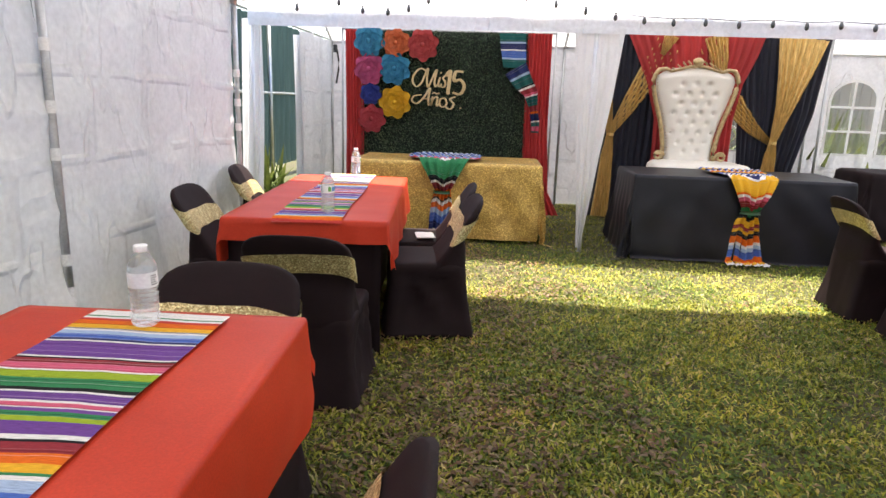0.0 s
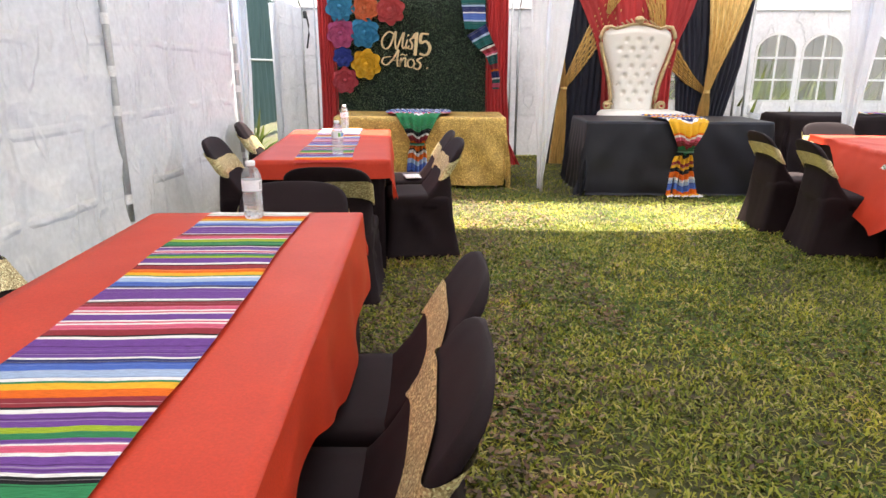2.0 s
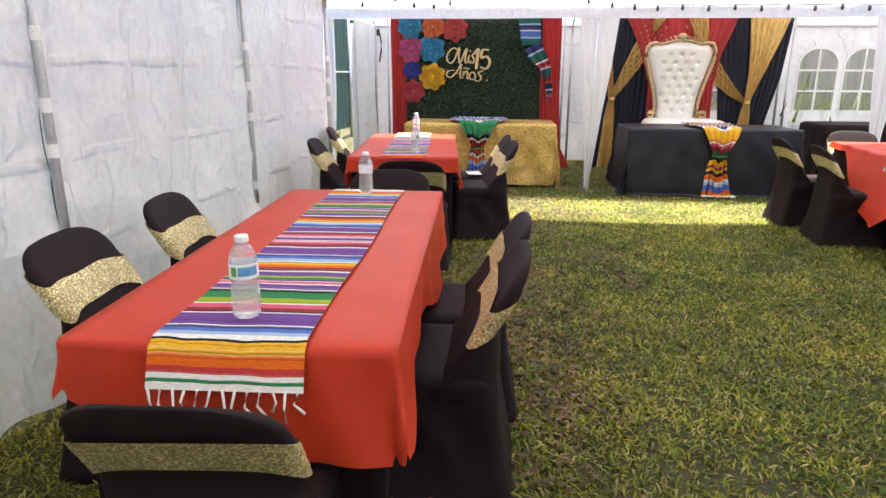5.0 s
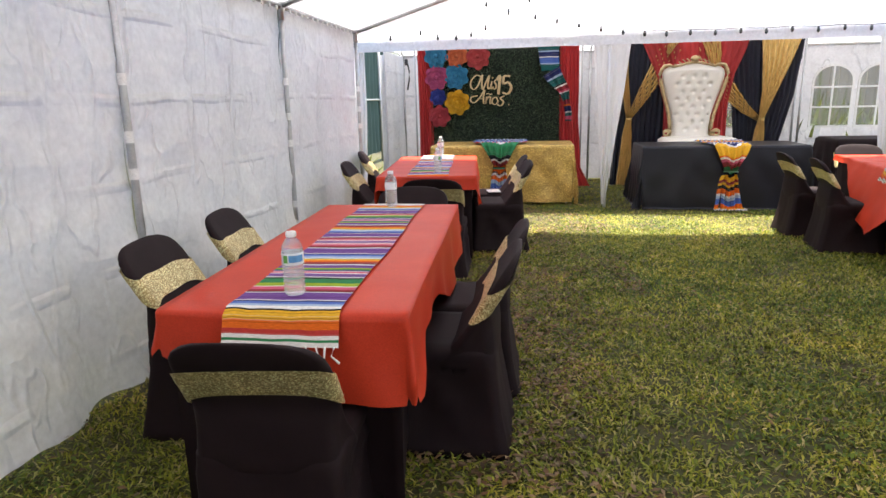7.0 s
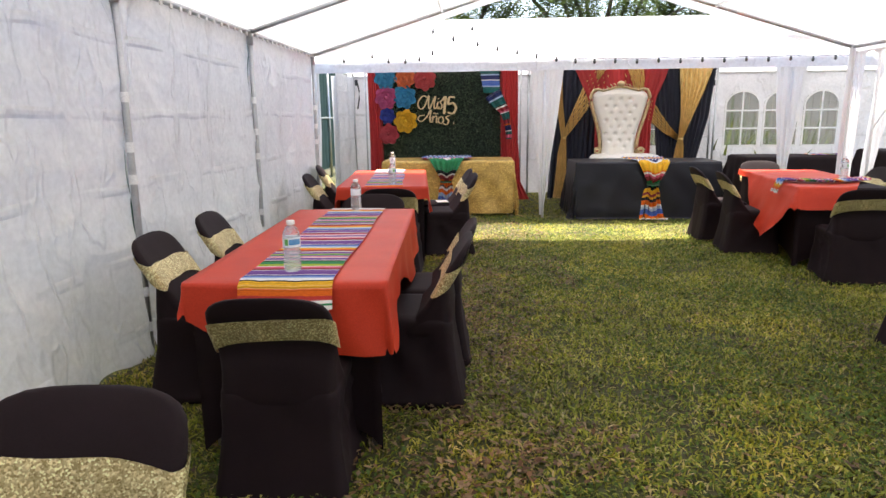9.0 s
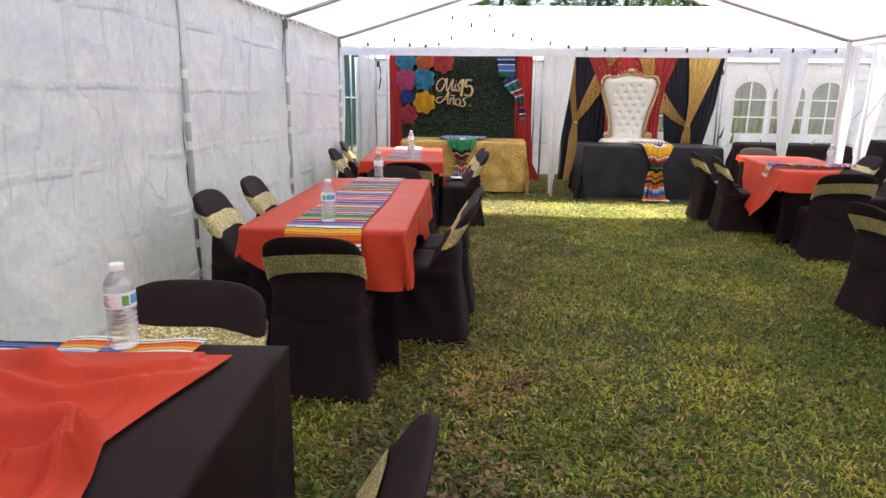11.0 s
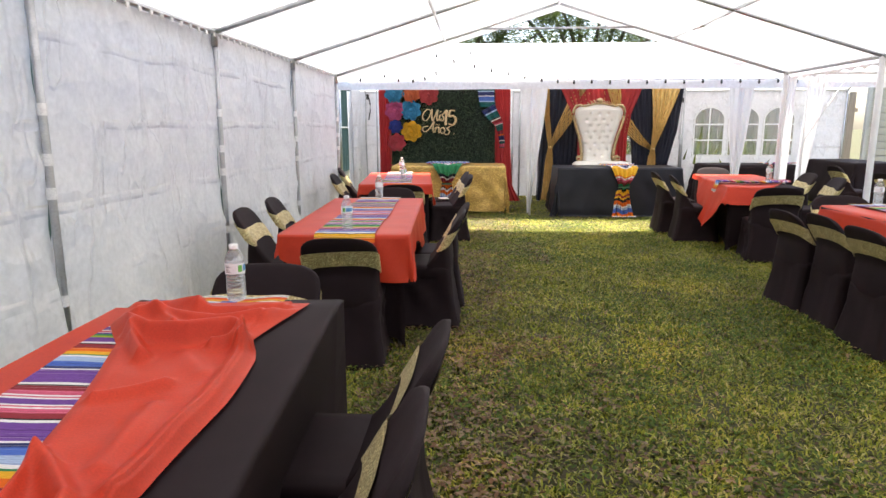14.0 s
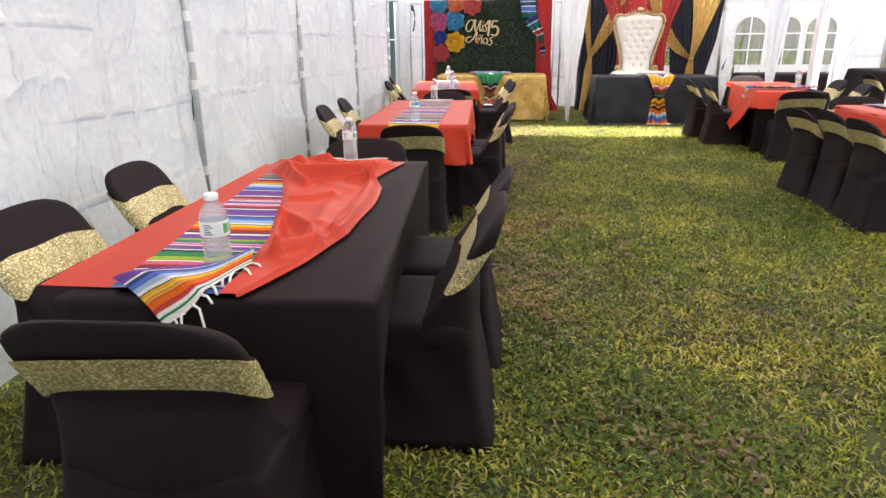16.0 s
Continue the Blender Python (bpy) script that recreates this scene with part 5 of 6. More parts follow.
swag("serape_swag", -0.32, 6.12, 0.755, 0.70, [(0, 0.28), (0.3, 0.36), (0.62, 0.34), (0.70, 0.22), (0.82, 0.15), (0.97, 0.075), (1.1, 0.10), (1.44, 0.12)],
     M_serape_green, "striped serape gathered and tied down the gold table", 1.0)
swag("serape_swag", 2.37, 5.76, 0.745, 0.62, [(0, 0.30), (0.25, 0.24), (0.45, 0.24), (0.62, 0.20), (0.75, 0.145), (0.90, 0.06), (1.0, 0.10), (1.15, 0.125), (1.36, 0.165), (1.47, 0.19)],
     M_serape_swag, "striped serape gathered and tied down the black table", 2.5)
for name, x, y, z in (("tie_band", -0.32, 6.045, 0.478), ("tie_band", 2.37, 5.685, 0.468)):
    def ft(u, v, x=x, y=y, z=z):
        a = 2 * math.pi * u
        r = 0.5 + 0.5 * math.cos(2 * math.pi * v)
        return x + (0.075 + 0.012 * r) * math.cos(a), y + (0.052 + 0.01 * r) * math.sin(a), z + 0.03 * (v - 0.5)
    tagged(sheet("serape_band", 20, 6, ft, mat("dark_green_band", (0.02, 0.07, 0.03), (0.035, 0.10, 0.045), 20, 0.7)), "dark green band tied round the gathered serape", "band")


def drape(name, rows, y, pleats, depth, material, label, parent=None, nu=70, nv=44, yoff=0.0):
    """Pleated hanging. rows from the top: (z, x left, x right)."""
    zs = [r[0] for r in rows]
    def f(u, v):
        z = zs[0] + (zs[-1] - zs[0]) * v
        xl, xr = (float(np.interp(-z, [-q for q in zs], [r[k] for r in rows])) for k in (1, 2))
        ph = 2 * math.pi * pleats * u + 0.6 * math.sin(2 * v + u * 3)
        fold = depth * (math.sin(ph) + 0.3 * math.sin(2.3 * ph + 1)) + 0.3 * depth * fnoise(u * 7, z, y, 2)
        return xl + (xr - xl) * u, y + fold, z
    ob = sheet(name, nu, nv, f, material, parent, label if parent else "")
    return ob if parent else tagged(ob, label, "drape")


BY = 7.72
wall_board = empty("greenery_wall", pose(0, 0, 0), "backdrop board covered with artificial boxwood greenery", "backdrop")
part("backing_board", box(1.95, 0.02, 1.92, (-0.48, BY + 0.03, 1.13), 0.003), M_board, wall_board)
for x in (-1.37, 0.41):
    part("support_leg", box(0.05, 0.05, 2.05, (x, BY + 0.07, 1.03)), M_dark, wall_board)
def make_boxwood():
    rng = np.random.default_rng(11)
    n = 26000
    x, z = rng.uniform(-1.449, 0.487, n), rng.uniform(0.19, 2.09, n)
    clump = np.sin(x * 37 + 1.5 * np.sin(z * 21)) * np.sin(z * 41 + 1.3 * np.sin(x * 17))
    y = BY - 0.004 - 0.018 * (clump * 0.5 + 0.5) - rng.uniform(0, 0.022, n)
    pos = np.stack([x, y, z], 1)
    az, le = rng.uniform(0, 2 * np.pi, n), rng.uniform(0.1, 1.2, n)
    d = np.stack([np.cos(az) * np.cos(le), -np.sin(le), np.sin(az) * np.cos(le)], 1)
    s = np.cross(d, rng.normal(0, 1, (n, 3)))
    s /= np.linalg.norm(s, axis=1)[:, None]
    ln, w = 0.020 * rng.uniform(0.7, 1.4, n)[:, None], 0.0062
    v = np.stack([pos, pos + d * ln * 0.5 + s * w, pos + d * ln, pos + d * ln * 0.5 - s * w], 1).reshape(-1, 3)
    link("boxwood_leaves", raw_mesh("boxwood_leaves", v, n, 4), M_leaf, wall_board, "small dark green plastic leaves", smooth=False)
make_boxwood()
drape("backdrop_drape", [(2.09, -1.639, -1.424), (1.0, -1.628, -1.413), (0.02, -1.639, -1.403)], BY - 0.03, 6, 0.018, M_redvoile, "pleated red drape beside the greenery backdrop")
drape("backdrop_drape", [(2.09, 0.461, 0.738), (1.0, 0.471, 0.748), (0.3, 0.482, 0.799), (0.02, 0.471, 0.943)], BY - 0.03, 7, 0.018, M_redvoile, "pleated red drape beside the greenery backdrop")
crossbar = empty("backdrop_stand", pose(0, 0, 0), "thin metal crossbar stand behind the greenery backdrop", "stand")
tube("crossbar", [(-1.70, BY + 0.05, 2.10), (0.80, BY + 0.05, 2.10)], 0.012, M_pole, crossbar)
for x in (-1.69, 0.79):
    tube("upright", [(x, BY + 0.05, 0), (x, BY + 0.05, 2.10)], 0.012, M_pole, crossbar)


def make_flower(x, z, radius, c1, c2, label, y=BY - 0.06, spin=0.0):
    fl = empty("paper_flower", pose(x, y, z, 0, 0, 0), label, "paper flower", "paper flowers on the backdrop")
    m = mat("paper_" + label.split()[1], c1, c2, 18, 0.75, bump=0.2, fine=90, trans=0.15, random_tint=0.14)
    for layer, (count, r0, r1, lift, curl, wid) in enumerate([(7, 0.10, 1.0, 0.0, 0.18, 0.50), (7, 0.08, 0.80, 0.10, 0.26, 0.42), (6, 0.06, 0.60, 0.20, 0.34, 0.36), (5, 0.04, 0.40, 0.29, 0.36, 0.28), (4, 0.0, 0.22, 0.36, 0.30, 0.18)]):
        data = None
        for k in range(count):
            if data is None:
                def f(u, v, r0=r0, r1=r1, lift=lift, curl=curl, wid=wid):
                    s = r0 + (r1 - r0) * v
                    w = wid * math.sin(math.pi * (0.12 + 0.80 * v ** 0.8)) ** 0.6
                    a = (2 * u - 1) * w
                    cup = 0.22 * (2 * u - 1) ** 2 * wid
                    rim = curl * v * v * 0.55 - 0.20 * max(0, v - 0.8)
                    return a * radius, -(lift + rim + cup) * radius * 0.85, (s - 0.10 * (2 * u - 1) ** 4 * r1) * radius
                ob = sheet("petal", 8, 8, f, m, fl)
                data = ob.data
            else:
                ob = link("petal", data, None, fl)
            ob.rotation_euler = (0, radians(360 * k / count + layer * 27 + spin), 0)
    cen = lofted("centre", [[(q[0] * radius, -q[2] * radius, q[1] * radius) for q in r] for r in lathe([(0.16, 0.30), (0.15, 0.42), (0.09, 0.50), (0.02, 0.52)], 10)], m, fl)
    return fl


for x, z, r, c1, c2, lab in [
    (-1.347, 1.962, 0.17, (0.04, 0.28, 0.50), (0.07, 0.38, 0.62), "large turquoise paper flower with layered petals"),
    (-1.039, 1.946, 0.154, (0.72, 0.15, 0.05), (0.80, 0.22, 0.09), "large orange paper flower with layered petals"),
    (-0.727, 1.931, 0.17, (0.55, 0.06, 0.07), (0.64, 0.10, 0.10), "large coral paper flower with layered petals"),
    (-1.342, 1.651, 0.17, (0.55, 0.08, 0.22), (0.66, 0.13, 0.30), "large pink paper flower with layered petals"),
    (-1.05, 1.661, 0.175, (0.03, 0.26, 0.50), (0.06, 0.36, 0.60), "large teal paper flower with layered petals"),
    (-1.331, 1.371, 0.118, (0.03, 0.05, 0.32), (0.05, 0.08, 0.40), "small blue paper flower with layered petals"),
    (-1.039, 1.283, 0.175, (0.80, 0.42, 0.01), (0.88, 0.52, 0.03), "large yellow paper flower with layered petals"),
    (-1.311, 1.086, 0.154, (0.50, 0.05, 0.07), (0.60, 0.08, 0.10), "large red paper flower with layered petals")]:
    make_flower(x, z, r * 1.1, tuple(0.75 * q for q in c1), tuple(0.75 * q for q in c2), lab, spin=40 * x)


def ribbon(name, pts, r, parent, y, thick=0.006):
    """A flat cut-out stroke that follows a smooth line through the points in the board's plane."""
    pts = [Vector((p[0], p[1])) for p in pts]
    line = []
    for i in range(len(pts) - 1):
        p0, p1, p2, p3 = pts[max(i - 1, 0)], pts[i], pts[i + 1], pts[min(i + 2, len(pts) - 1)]
        for k in range(6):
            t = k / 6
            line.append(0.5 * ((2 * p1) + (p2 - p0) * t + (2 * p0 - 5 * p1 + 4 * p2 - p3) * t * t + (3 * p1 - p0 - 3 * p2 + p3) * t ** 3))
    line.append(pts[-1])
    rings = []
    for i, p in enumerate(line):
        d = (line[min(i + 1, len(line) - 1)] - line[max(i - 1, 0)]).normalized()
        n = Vector((-d.y, d.x))
        # broad on the down strokes, as a pen writes
        w = r * (0.62 + 0.5 * abs(d.y)) * (0.75 if i in (0, len(line) - 1) else 1)
        rings.append([(p.x + n.x * w * a, y + thick * b, p.y + n.y * w * a) for a, b in ((-1, 0.6), (-1, -0.6), (-0.8, -1), (0.8, -1), (1, -0.6), (1, 0.6), (0.8, 1), (-0.8, 1))])
    return lofted(name, rings, M_letters, parent)


def make_letters():
    sign = empty("lettering_sign", pose(0, 0, 0), "champagne glitter cut-out script lettering on the greenery", "sign")
    mm = 0.00224
    strokes = {
        "script_m": ([(236, 112), (205, 100), (172, 132), (166, 168), (186, 190), (214, 168), (243, 98), (240, 150), (246, 192), (266, 150), (290, 104), (280, 160), (284, 188), (298, 176)], 0.011),
        "script_i": ([(309, 140), (300, 172), (304, 188), (318, 174)], 0.011),
        "script_s": ([(340, 128), (324, 144), (336, 166), (328, 190), (306, 184)], 0.011),
        "numeral_one": ([(338, 134), (360, 108), (356, 160), (350, 226)], 0.019),
        "numeral_five": ([(428, 112), (388, 112), (382, 158), (412, 150), (434, 182), (414, 222), (374, 214)], 0.018),
        "script_a": ([(214, 232), (176, 238), (164, 262), (190, 276), (226, 244), (258, 196), (250, 244), (252, 286)], 0.011),
        "script_n": ([(272, 238), (264, 286), (274, 252), (296, 240), (294, 284), (306, 276)], 0.0105),
        "script_o": ([(336, 244), (312, 252), (310, 280), (328, 290), (346, 272), (336, 244)], 0.0105),
        "script_s_end": ([(392, 236), (362, 250), (382, 272), (368, 299), (340, 291)], 0.0115)}
    for name, (pts, r) in strokes.items():
        ribbon(name, [(-0.85 + (a - 160) * mm, 1.66 - (b - 105) * mm) for a, b in pts], r, sign, BY - 0.07)
    for name, pts in (("dot", [(310, 116), (314, 122)]), ("tilde", [(270, 224), (282, 218), (294, 225), (306, 219)]), ("crossbar_stroke", [(222, 252), (262, 250)]), ("full_stop", [(416, 290), (420, 296)])):
        ribbon(name, [(-0.85 + (a - 160) * mm, 1.66 - (b - 105) * mm) for a, b in pts], 0.013 if name in ("dot", "full_stop") else 0.008, sign, BY - 0.072)


make_letters()


def make_hanging_serape():
    ob = empty("hanging_serape", pose(0, 0, 0), "striped green and blue serape pinned over the backdrop corner", "serape")
    def f(u, v):
        z = 2.08 - 0.37 * v
        return 0.139 + 0.06 * v + (0.30 - 0.04 * v) * u, BY - 0.075 + 0.006 * math.sin(12 * u), z
    sheet("upper_fold", 20, 20, f, M_serape_hang, ob, uvf=lambda u, v: (0.42 * v, u * 0.3))
    path = [(0.34, 1.70), (0.43, 1.55), (0.53, 1.43), (0.57, 1.26), (0.60, 1.10), (0.60, 0.99)]
    wid = [0.115, 0.10, 0.075, 0.045, 0.05, 0.045]
    def g(u, v):
        k = v * (len(path) - 1)
        i = min(int(k), len(path) - 2)
        t = k - i
        x, z = (path[i][c] * (1 - t) + path[i + 1][c] * t for c in (0, 1))
        w = wid[i] * (1 - t) + wid[i + 1] * t
        slope = 0.6 * (1 - v)
        return x + (2 * u - 1) * w, BY - 0.10 - 0.02 * math.sin(2 * math.pi * 2 * u + 4 * v), z + (2 * u - 1) * w * slope
    sheet("twisted_tail", 24, 40, g, M_serape_hang, ob, uvf=lambda u, v: (0.45 + 0.75 * v, u * 0.3))


make_hanging_serape()

# ---- throne backdrop ----
DY = 7.84
stand = empty("backdrop_stand", pose(0, 0, 0), "metal pipe stand carrying the throne drapes", "stand")
tube("crossbar", [(1.27, DY + 0.03, 2.15), (3.87, DY + 0.03, 2.15)], 0.014, M_pole, stand)
for x in (1.28, 3.86):
    tube("upright", [(x, DY + 0.03, 0), (x, DY + 0.03, 2.15)], 0.016, M_pole, stand)
drape("backdrop_drape", [(2.14, 1.31, 2.15), (1.0, 1.29, 2.1), (0.02, 1.25, 2.05)], DY, 11, 0.022, M_navy, "midnight blue-black drape behind the throne")
drape("backdrop_drape", [(2.14, 2.75, 3.84), (1.3, 2.91, 3.75), (0.66, 2.98, 3.6), (0.02, 3, 3.55)], DY, 13, 0.022, M_navy, "midnight blue-black drape behind the throne")
drape("backdrop_drape", [(2.14, 1.59, 3.1), (1.9, 1.71, 3.03), (1.6, 1.85, 2.91), (1.2, 1.97, 2.85), (0.7, 1.98, 2.85), (0.02, 1.95, 2.85)], DY - 0.06, 15, 0.022, M_redvoile, "red drape gathered in the middle of the throne backdrop")


def gold_swag(rows, y, pleats=6, depth=0.02):
    """A gathered gold length. rows: (x, z, half width) along its middle."""
    pts = [Vector((r[0], 0, r[1])) for r in rows]
    def f(u, v):
        k = v * (len(rows) - 1)
        i = min(int(k), len(rows) - 2)
        t = k - i
        p = pts[i].lerp(pts[i + 1], t)
        d = (pts[min(i + 1, len(pts) - 1)] - pts[i]).normalized()
        w = rows[i][2] * (1 - t) + rows[i + 1][2] * t
        nrm = Vector((d.z, 0, -d.x))
        q = p - nrm * (2 * u - 1) * w * (-1)
        return q.x, y + depth * math.sin(2 * math.pi * pleats * u + v) + 0.3 * depth * fnoise(u * 8, v * 6, y, 2), q.z
    return f


def gold_drape(pieces, label):
    ob = empty("gold_drape", pose(0, 0, 0), label, "drape", "gold tied-back drapes")
    for name, rows, y in pieces:
        sheet(name, 54, 36, gold_swag(rows, y), M_gold, ob)


gold_drape([("swag", [(2.06, 2.02, 0.16), (1.86, 1.66, 0.13), (1.70, 1.38, 0.095), (1.58, 1.16, 0.062), (1.48, 1.0, 0.035)], DY - 0.03),
            ("outer_swag", [(1.38, 2.12, 0.05), (1.4, 1.6, 0.05), (1.45, 1.2, 0.045), (1.47, 1.0, 0.03)], DY - 0.10),
            ("tail", [(1.475, 1.02, 0.035), (1.46, 0.75, 0.07), (1.45, 0.4, 0.085), (1.43, 0.03, 0.10)], DY - 0.11)], "gold lurex drape tied back to the side of the throne")
gold_drape([("swag", [(2.48, 2.02, 0.14), (2.70, 1.62, 0.13), (2.89, 1.34, 0.11), (3.10, 1.12, 0.075), (3.30, 0.97, 0.035)], DY - 0.03),
            ("outer_swag", [(3.49, 2.12, 0.27), (3.45, 1.75, 0.19), (3.39, 1.35, 0.10), (3.315, 0.98, 0.035)], DY - 0.10),
            ("tail", [(3.31, 1.0, 0.035), (3.3, 0.8, 0.07), (3.29, 0.55, 0.085), (3.28, 0.03, 0.10)], DY - 0.11)], "gold lurex drape tied back to the side of the throne")
gold_drape([("left_end", [(2.07, 2.12, 0.085), (2.02, 2.0, 0.055), (1.99, 1.90, 0.02)], DY - 0.09),
            ("right_end", [(2.55, 2.12, 0.13), (2.61, 1.9, 0.10), (2.65, 1.68, 0.075)], DY - 0.09)], "gold lurex drape ends crossing above the throne")
for x, z in ((1.478, 1.0), (3.308, 0.965)):
    def ftb(u, v, x=x, z=z):
        a = 2 * math.pi * u
        return x + 0.042 * math.cos(a), DY - 0.11 + 0.034 * math.sin(a), z + 0.035 * (v - 0.5)
    tagged(sheet("drape_band", 16, 4, ftb, M_gold), "gold band tying back the drape", "band")


# ---- throne ----
def make_throne():
    cx, y = 2.24, 7.28
    th = empty("throne_chair", pose(cx, y, 0) @ Matrix.Diagonal((1.08, 1.0, 1.0, 1.0)), "tall cream tufted throne chair with carved gilt frame", "throne chair")
    # half width of the back by height
    zs = [0.72, 0.80, 0.90, 1.05, 1.2, 1.35, 1.5, 1.6, 1.66, 1.70]
    ws = [0.27, 0.245, 0.245, 0.265, 0.30, 0.345, 0.385, 0.40, 0.385, 0.33]
    def half(z):
        return float(np.interp(z, zs, ws))
    buttons = []
    for r in range(8):
        z = 0.87 + 0.1 * r
        k = 3 if r % 2 else 4
        for c in range(k):
            buttons.append(((c - (k - 1) / 2) * 0.13, z))
    buttons = [b for b in buttons if abs(b[0]) < half(b[1]) - 0.07 and b[1] < 1.58]
    def f(u, v):
        z = 0.70 + 1.0 * v + 0.06 * max(0, v - 0.85) / 0.15 * math.cos((2 * u - 1) * math.pi / 2)
        w = half(min(z, 1.70)) - 0.02
        x = (2 * u - 1) * w
        puff = 0.075 * (1 - abs(2 * u - 1) ** 6) * (1 - max(0, v - 0.93) / 0.07)
        near = min(((x - bx) ** 2 + (z - bz) ** 2 for bx, bz in buttons), default=1)
        return x, -puff + 0.028 * math.exp(-near / 0.0006), z
    sheet("back_cushion", 64, 90, f, M_vinyl, th, "cream tufted vinyl")
    part("back_board", box(0.5, 0.04, 1.0, (0, 0.05, 1.2), 0.01), M_gilt, th)
    for bx, bz in buttons:
        lofted("button", [[(bx + q[0], -0.038 - q[2], bz + q[1]) for q in r] for r in lathe([(0.013, 0), (0.012, 0.005), (0.006, 0.009)], 9)], M_button, th)
    for s in (-1, 1):
        pts = [(s * (half(z) + 0.008), -0.02, z) for z in np.linspace(0.76, 1.66, 16)]
        pts += [(s * 0.36, -0.03, 1.715), (s * 0.30, -0.03, 1.725), (s * 0.24, -0.03, 1.70)]
        tube("frame_rail", pts, [0.022] * 16 + [0.024, 0.02, 0.014], M_gilt, th, "carved gilt rail")
        # scroll where the arm meets the seat
        sp = [(s * (0.30 - 0.05 * math.cos(a) * (1 - a / 14)), -0.10, 0.82 + 0.05 * math.sin(a) * (1 - a / 14)) for a in np.linspace(0, 9, 26)]
        tube("scroll", sp, 0.014, M_gilt, th, "gilt scroll")
        for k in range(26):
            z = 0.84 + 0.032 * k
            lofted("stud", [[(s * (half(z) - 0.028) + q[0], -0.035 - q[2], z + q[1]) for q in r] for r in lathe([(0.006, 0), (0.003, 0.004)], 6)], M_gilt, th)
        # crest leaves
        for k in range(5):
            a = k / 4
            bx, bz = s * (0.03 + 0.19 * a), 1.79 - 0.075 * a * a
            sp = [(bx + s * 0.028 * (1 - q / 8) * math.cos(q * s + 1.5), -0.045, bz + 0.028 * (1 - q / 8) * math.sin(q)) for q in np.linspace(0, 6.5, 14)]
            tube("crest_scroll", sp, 0.010 - 0.003 * a, M_gilt, th, n=6)
        tube("crest_rail", [(s * x, -0.03, z) for x, z in ((0.0, 1.755), (0.08, 1.75), (0.16, 1.725), (0.24, 1.70), (0.29, 1.715))], [0.017, 0.017, 0.015, 0.013, 0.008], M_gilt, th)
    lofted("crest_shell", [[(q[0] * 1.1, -0.05 - q[2], 1.80 + q[1] * 0.9) for q in r] for r in lathe([(0.05, -0.01), (0.045, 0.012), (0.02, 0.03)], 12)], M_gilt, th)
    # seat with rounded front
    rings = [rrect(-0.42 + i, 0.50 - i, -0.62 + i, 0.02, 0.16 - i * 0.6, z, 6, 6) for z, i in ((0.50, 0.02), (0.54, 0.0), (0.68, 0.0), (0.735, 0.012), (0.765, 0.05), (0.775, 0.12))]
    lofted("seat_cushion", rings, M_vinyl, th, "cream padded seat")
    lofted("seat_rail", [rrect(-0.40, 0.48, -0.60, 0.03, 0.12, z, 5, 6) for z in (0.40, 0.50)], M_gilt, th)
    for sx, sy in ((-0.33, -0.52), (0.41, -0.52), (-0.33, -0.02), (0.41, -0.02)):
        tube("leg", [(sx, sy, 0.0), (sx * 1.04, sy * 1.02, 0.15), (sx, sy, 0.41)], [0.022, 0.028, 0.045], M_gilt, th)


make_throne()


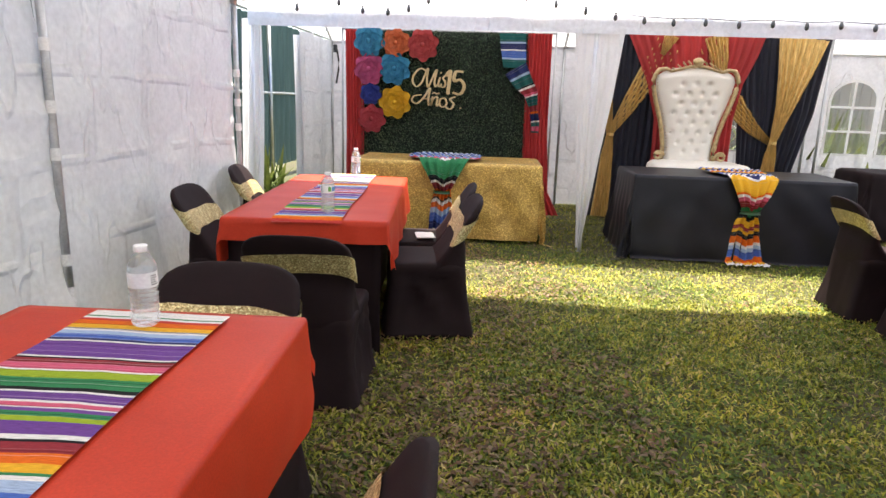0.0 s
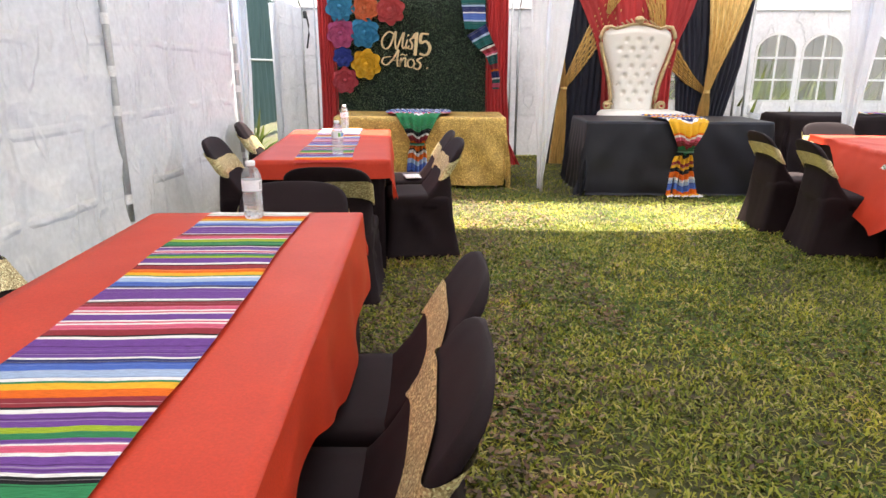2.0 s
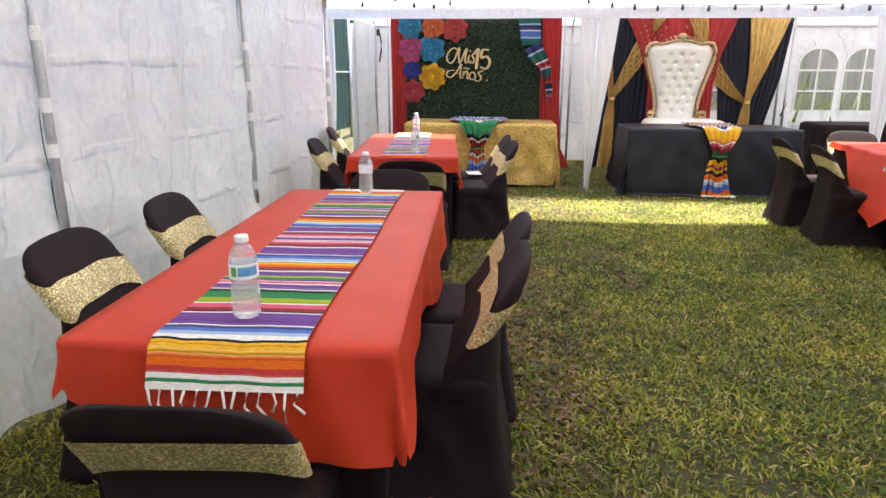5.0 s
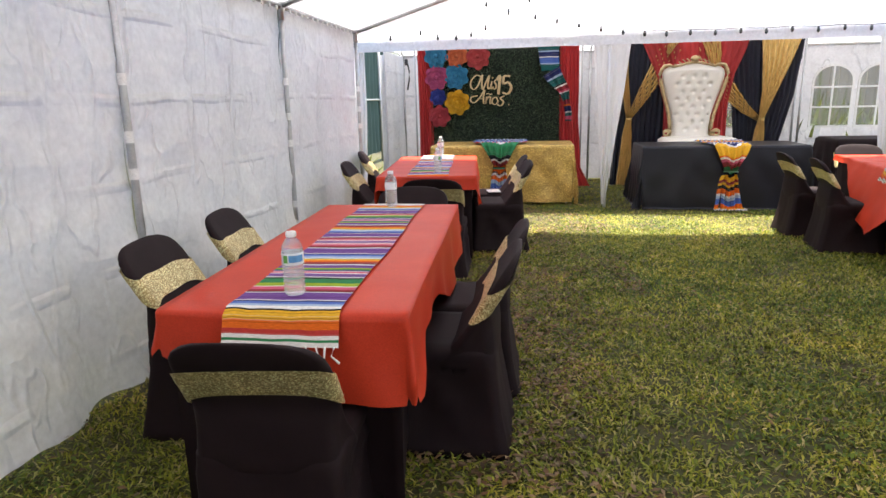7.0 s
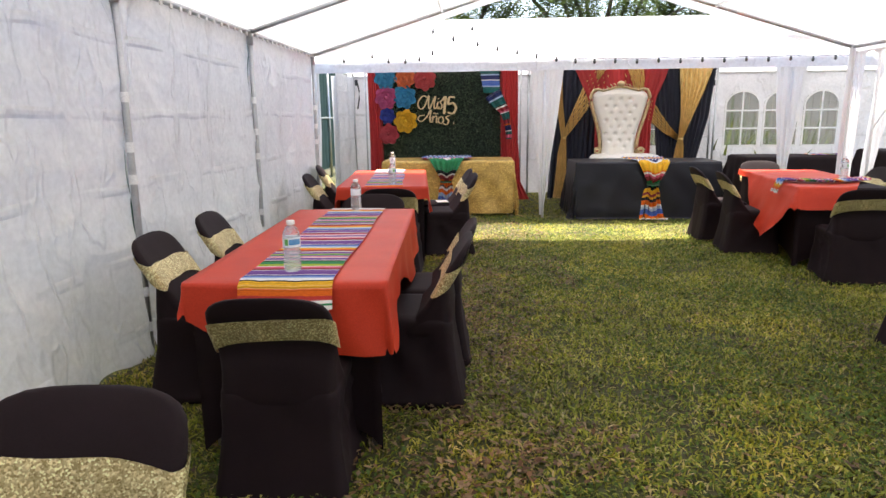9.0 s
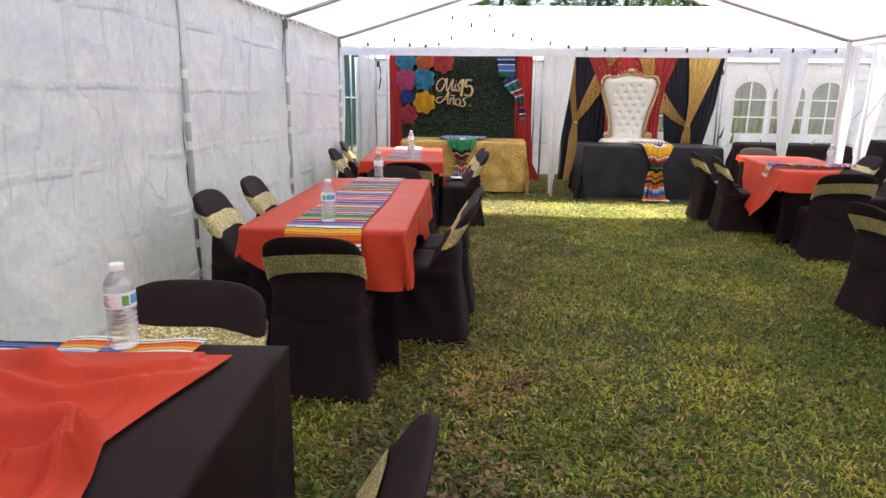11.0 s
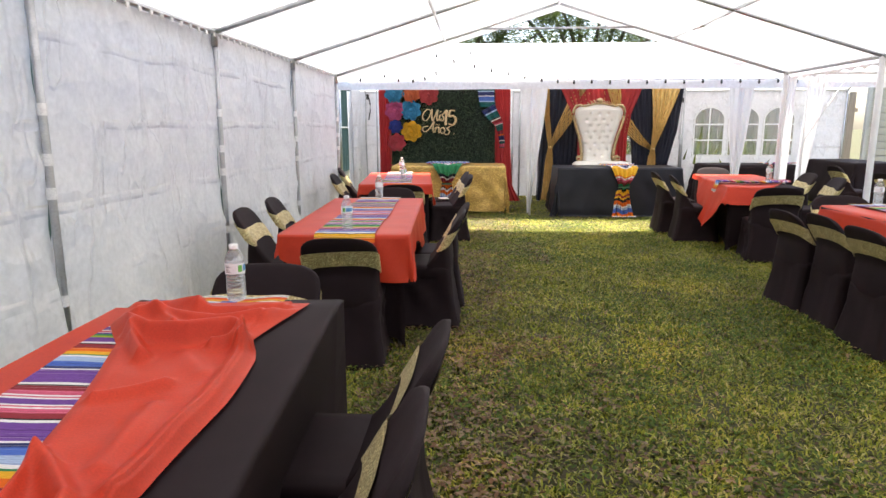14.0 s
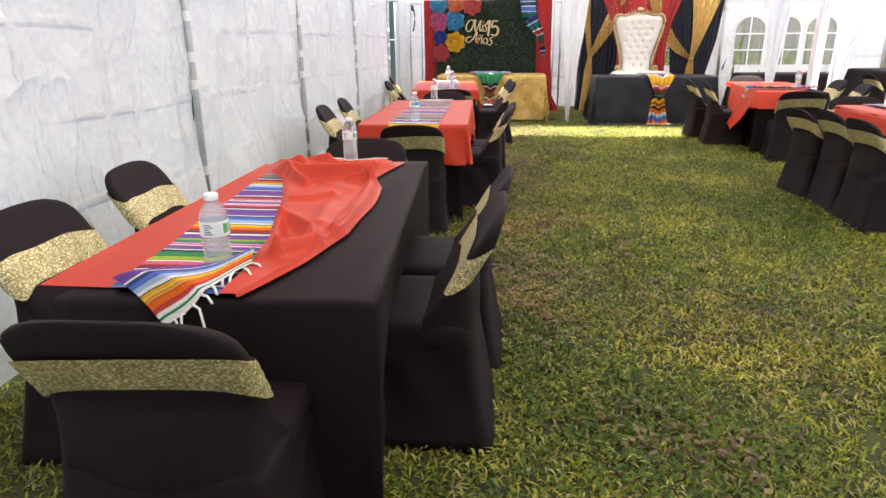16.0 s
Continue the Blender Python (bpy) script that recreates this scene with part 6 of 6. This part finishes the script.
# ---- string lights along the gazebo eave ----
def make_string_lights():
    ob = empty("string_lights", pose(0, 0, 0), "string of small dark bulbs hung along the tent eave", "string lights")
    drops = []
    # one strand rises from the tent corner, the other falls from the roof slope to the eave and runs along it
    rising = [(-1.62, 2.10), (-1.25, 2.15), (-1.04, 2.09), (-0.82, 2.08), (-0.64, 2.11), (-0.47, 2.18), (-0.20, 2.34), (0.04, 2.47)]
    falling = [(-0.46, 2.44), (-0.20, 2.35), (0.11, 2.28), (0.36, 2.22), (0.61, 2.17), (0.86, 2.12), (1.11, 2.08), (1.35, 2.055), (1.59, 2.045)]
    falling += [(1.85 + 0.27 * k, 2.05 - 0.012 * (k % 2)) for k in range(12)]
    for strand in (rising, falling):
        xs, zs = [p[0] for p in strand], [p[1] for p in strand]
        pts = []
        for k in range(len(strand) * 5):
            x = xs[0] + (xs[-1] - xs[0]) * k / (len(strand) * 5 - 1)
            pts.append((x, FY0 - 0.08, float(np.interp(x, xs, zs))))
        tube("cable", pts, 0.0045, M_cable, ob, n=6)
        drops += [(x, FY0 - 0.08, z) for x, z in strand]
    prof = lathe([(0.009, 0.0), (0.013, -0.016), (0.018, -0.032), (0.016, -0.052), (0.006, -0.064)], 10)
    data = None
    for p in drops:
        if data is None:
            b = lofted("bulb", prof, M_bulb, ob)
            data = b.data
        else:
            b = link("bulb", data, None, ob)
        b.location = p


make_string_lights()
# knob of the frame joint on the gazebo's back post
jk = empty("frame_knob", pose(4.09, FY1 - 0.03, 1.86), "black plastic locking knob on the tent post", "knob")
part("knob_body", box(0.05, 0.05, 0.09, (0, 0, 0), 0.012), M_dark, jk)
part("knob_body", box(0.03, 0.08, 0.03, (0, 0, -0.02), 0.008), M_dark, jk)
# a pale booklet left on a chair
bk = empty("booklet", pose(-0.27, 4.16, 0.449, 0, 0, 12), "thin white booklet lying on a chair seat", "booklet")
part("cover_page", box(0.12, 0.17, 0.006, (0, 0, 0.003), 0.001), M_cap, bk)

# black cord looped round the gazebo's corner post
cord = empty("power_cord", pose(-2.0, FY1 - 0.05, 0), "black power cord hanging on the tent's corner post", "cord")
tube("cord_loop", [(0.0, 0, 1.98), (0.03, -0.02, 1.90), (0.05, -0.03, 1.80), (0.05, -0.03, 1.68), (0.03, -0.02, 1.58), (0.01, 0, 1.50)], 0.012, M_cable, cord)
part("plug_box", box(0.05, 0.04, 0.10, (0, 0, 1.94), 0.01), M_dark, cord)
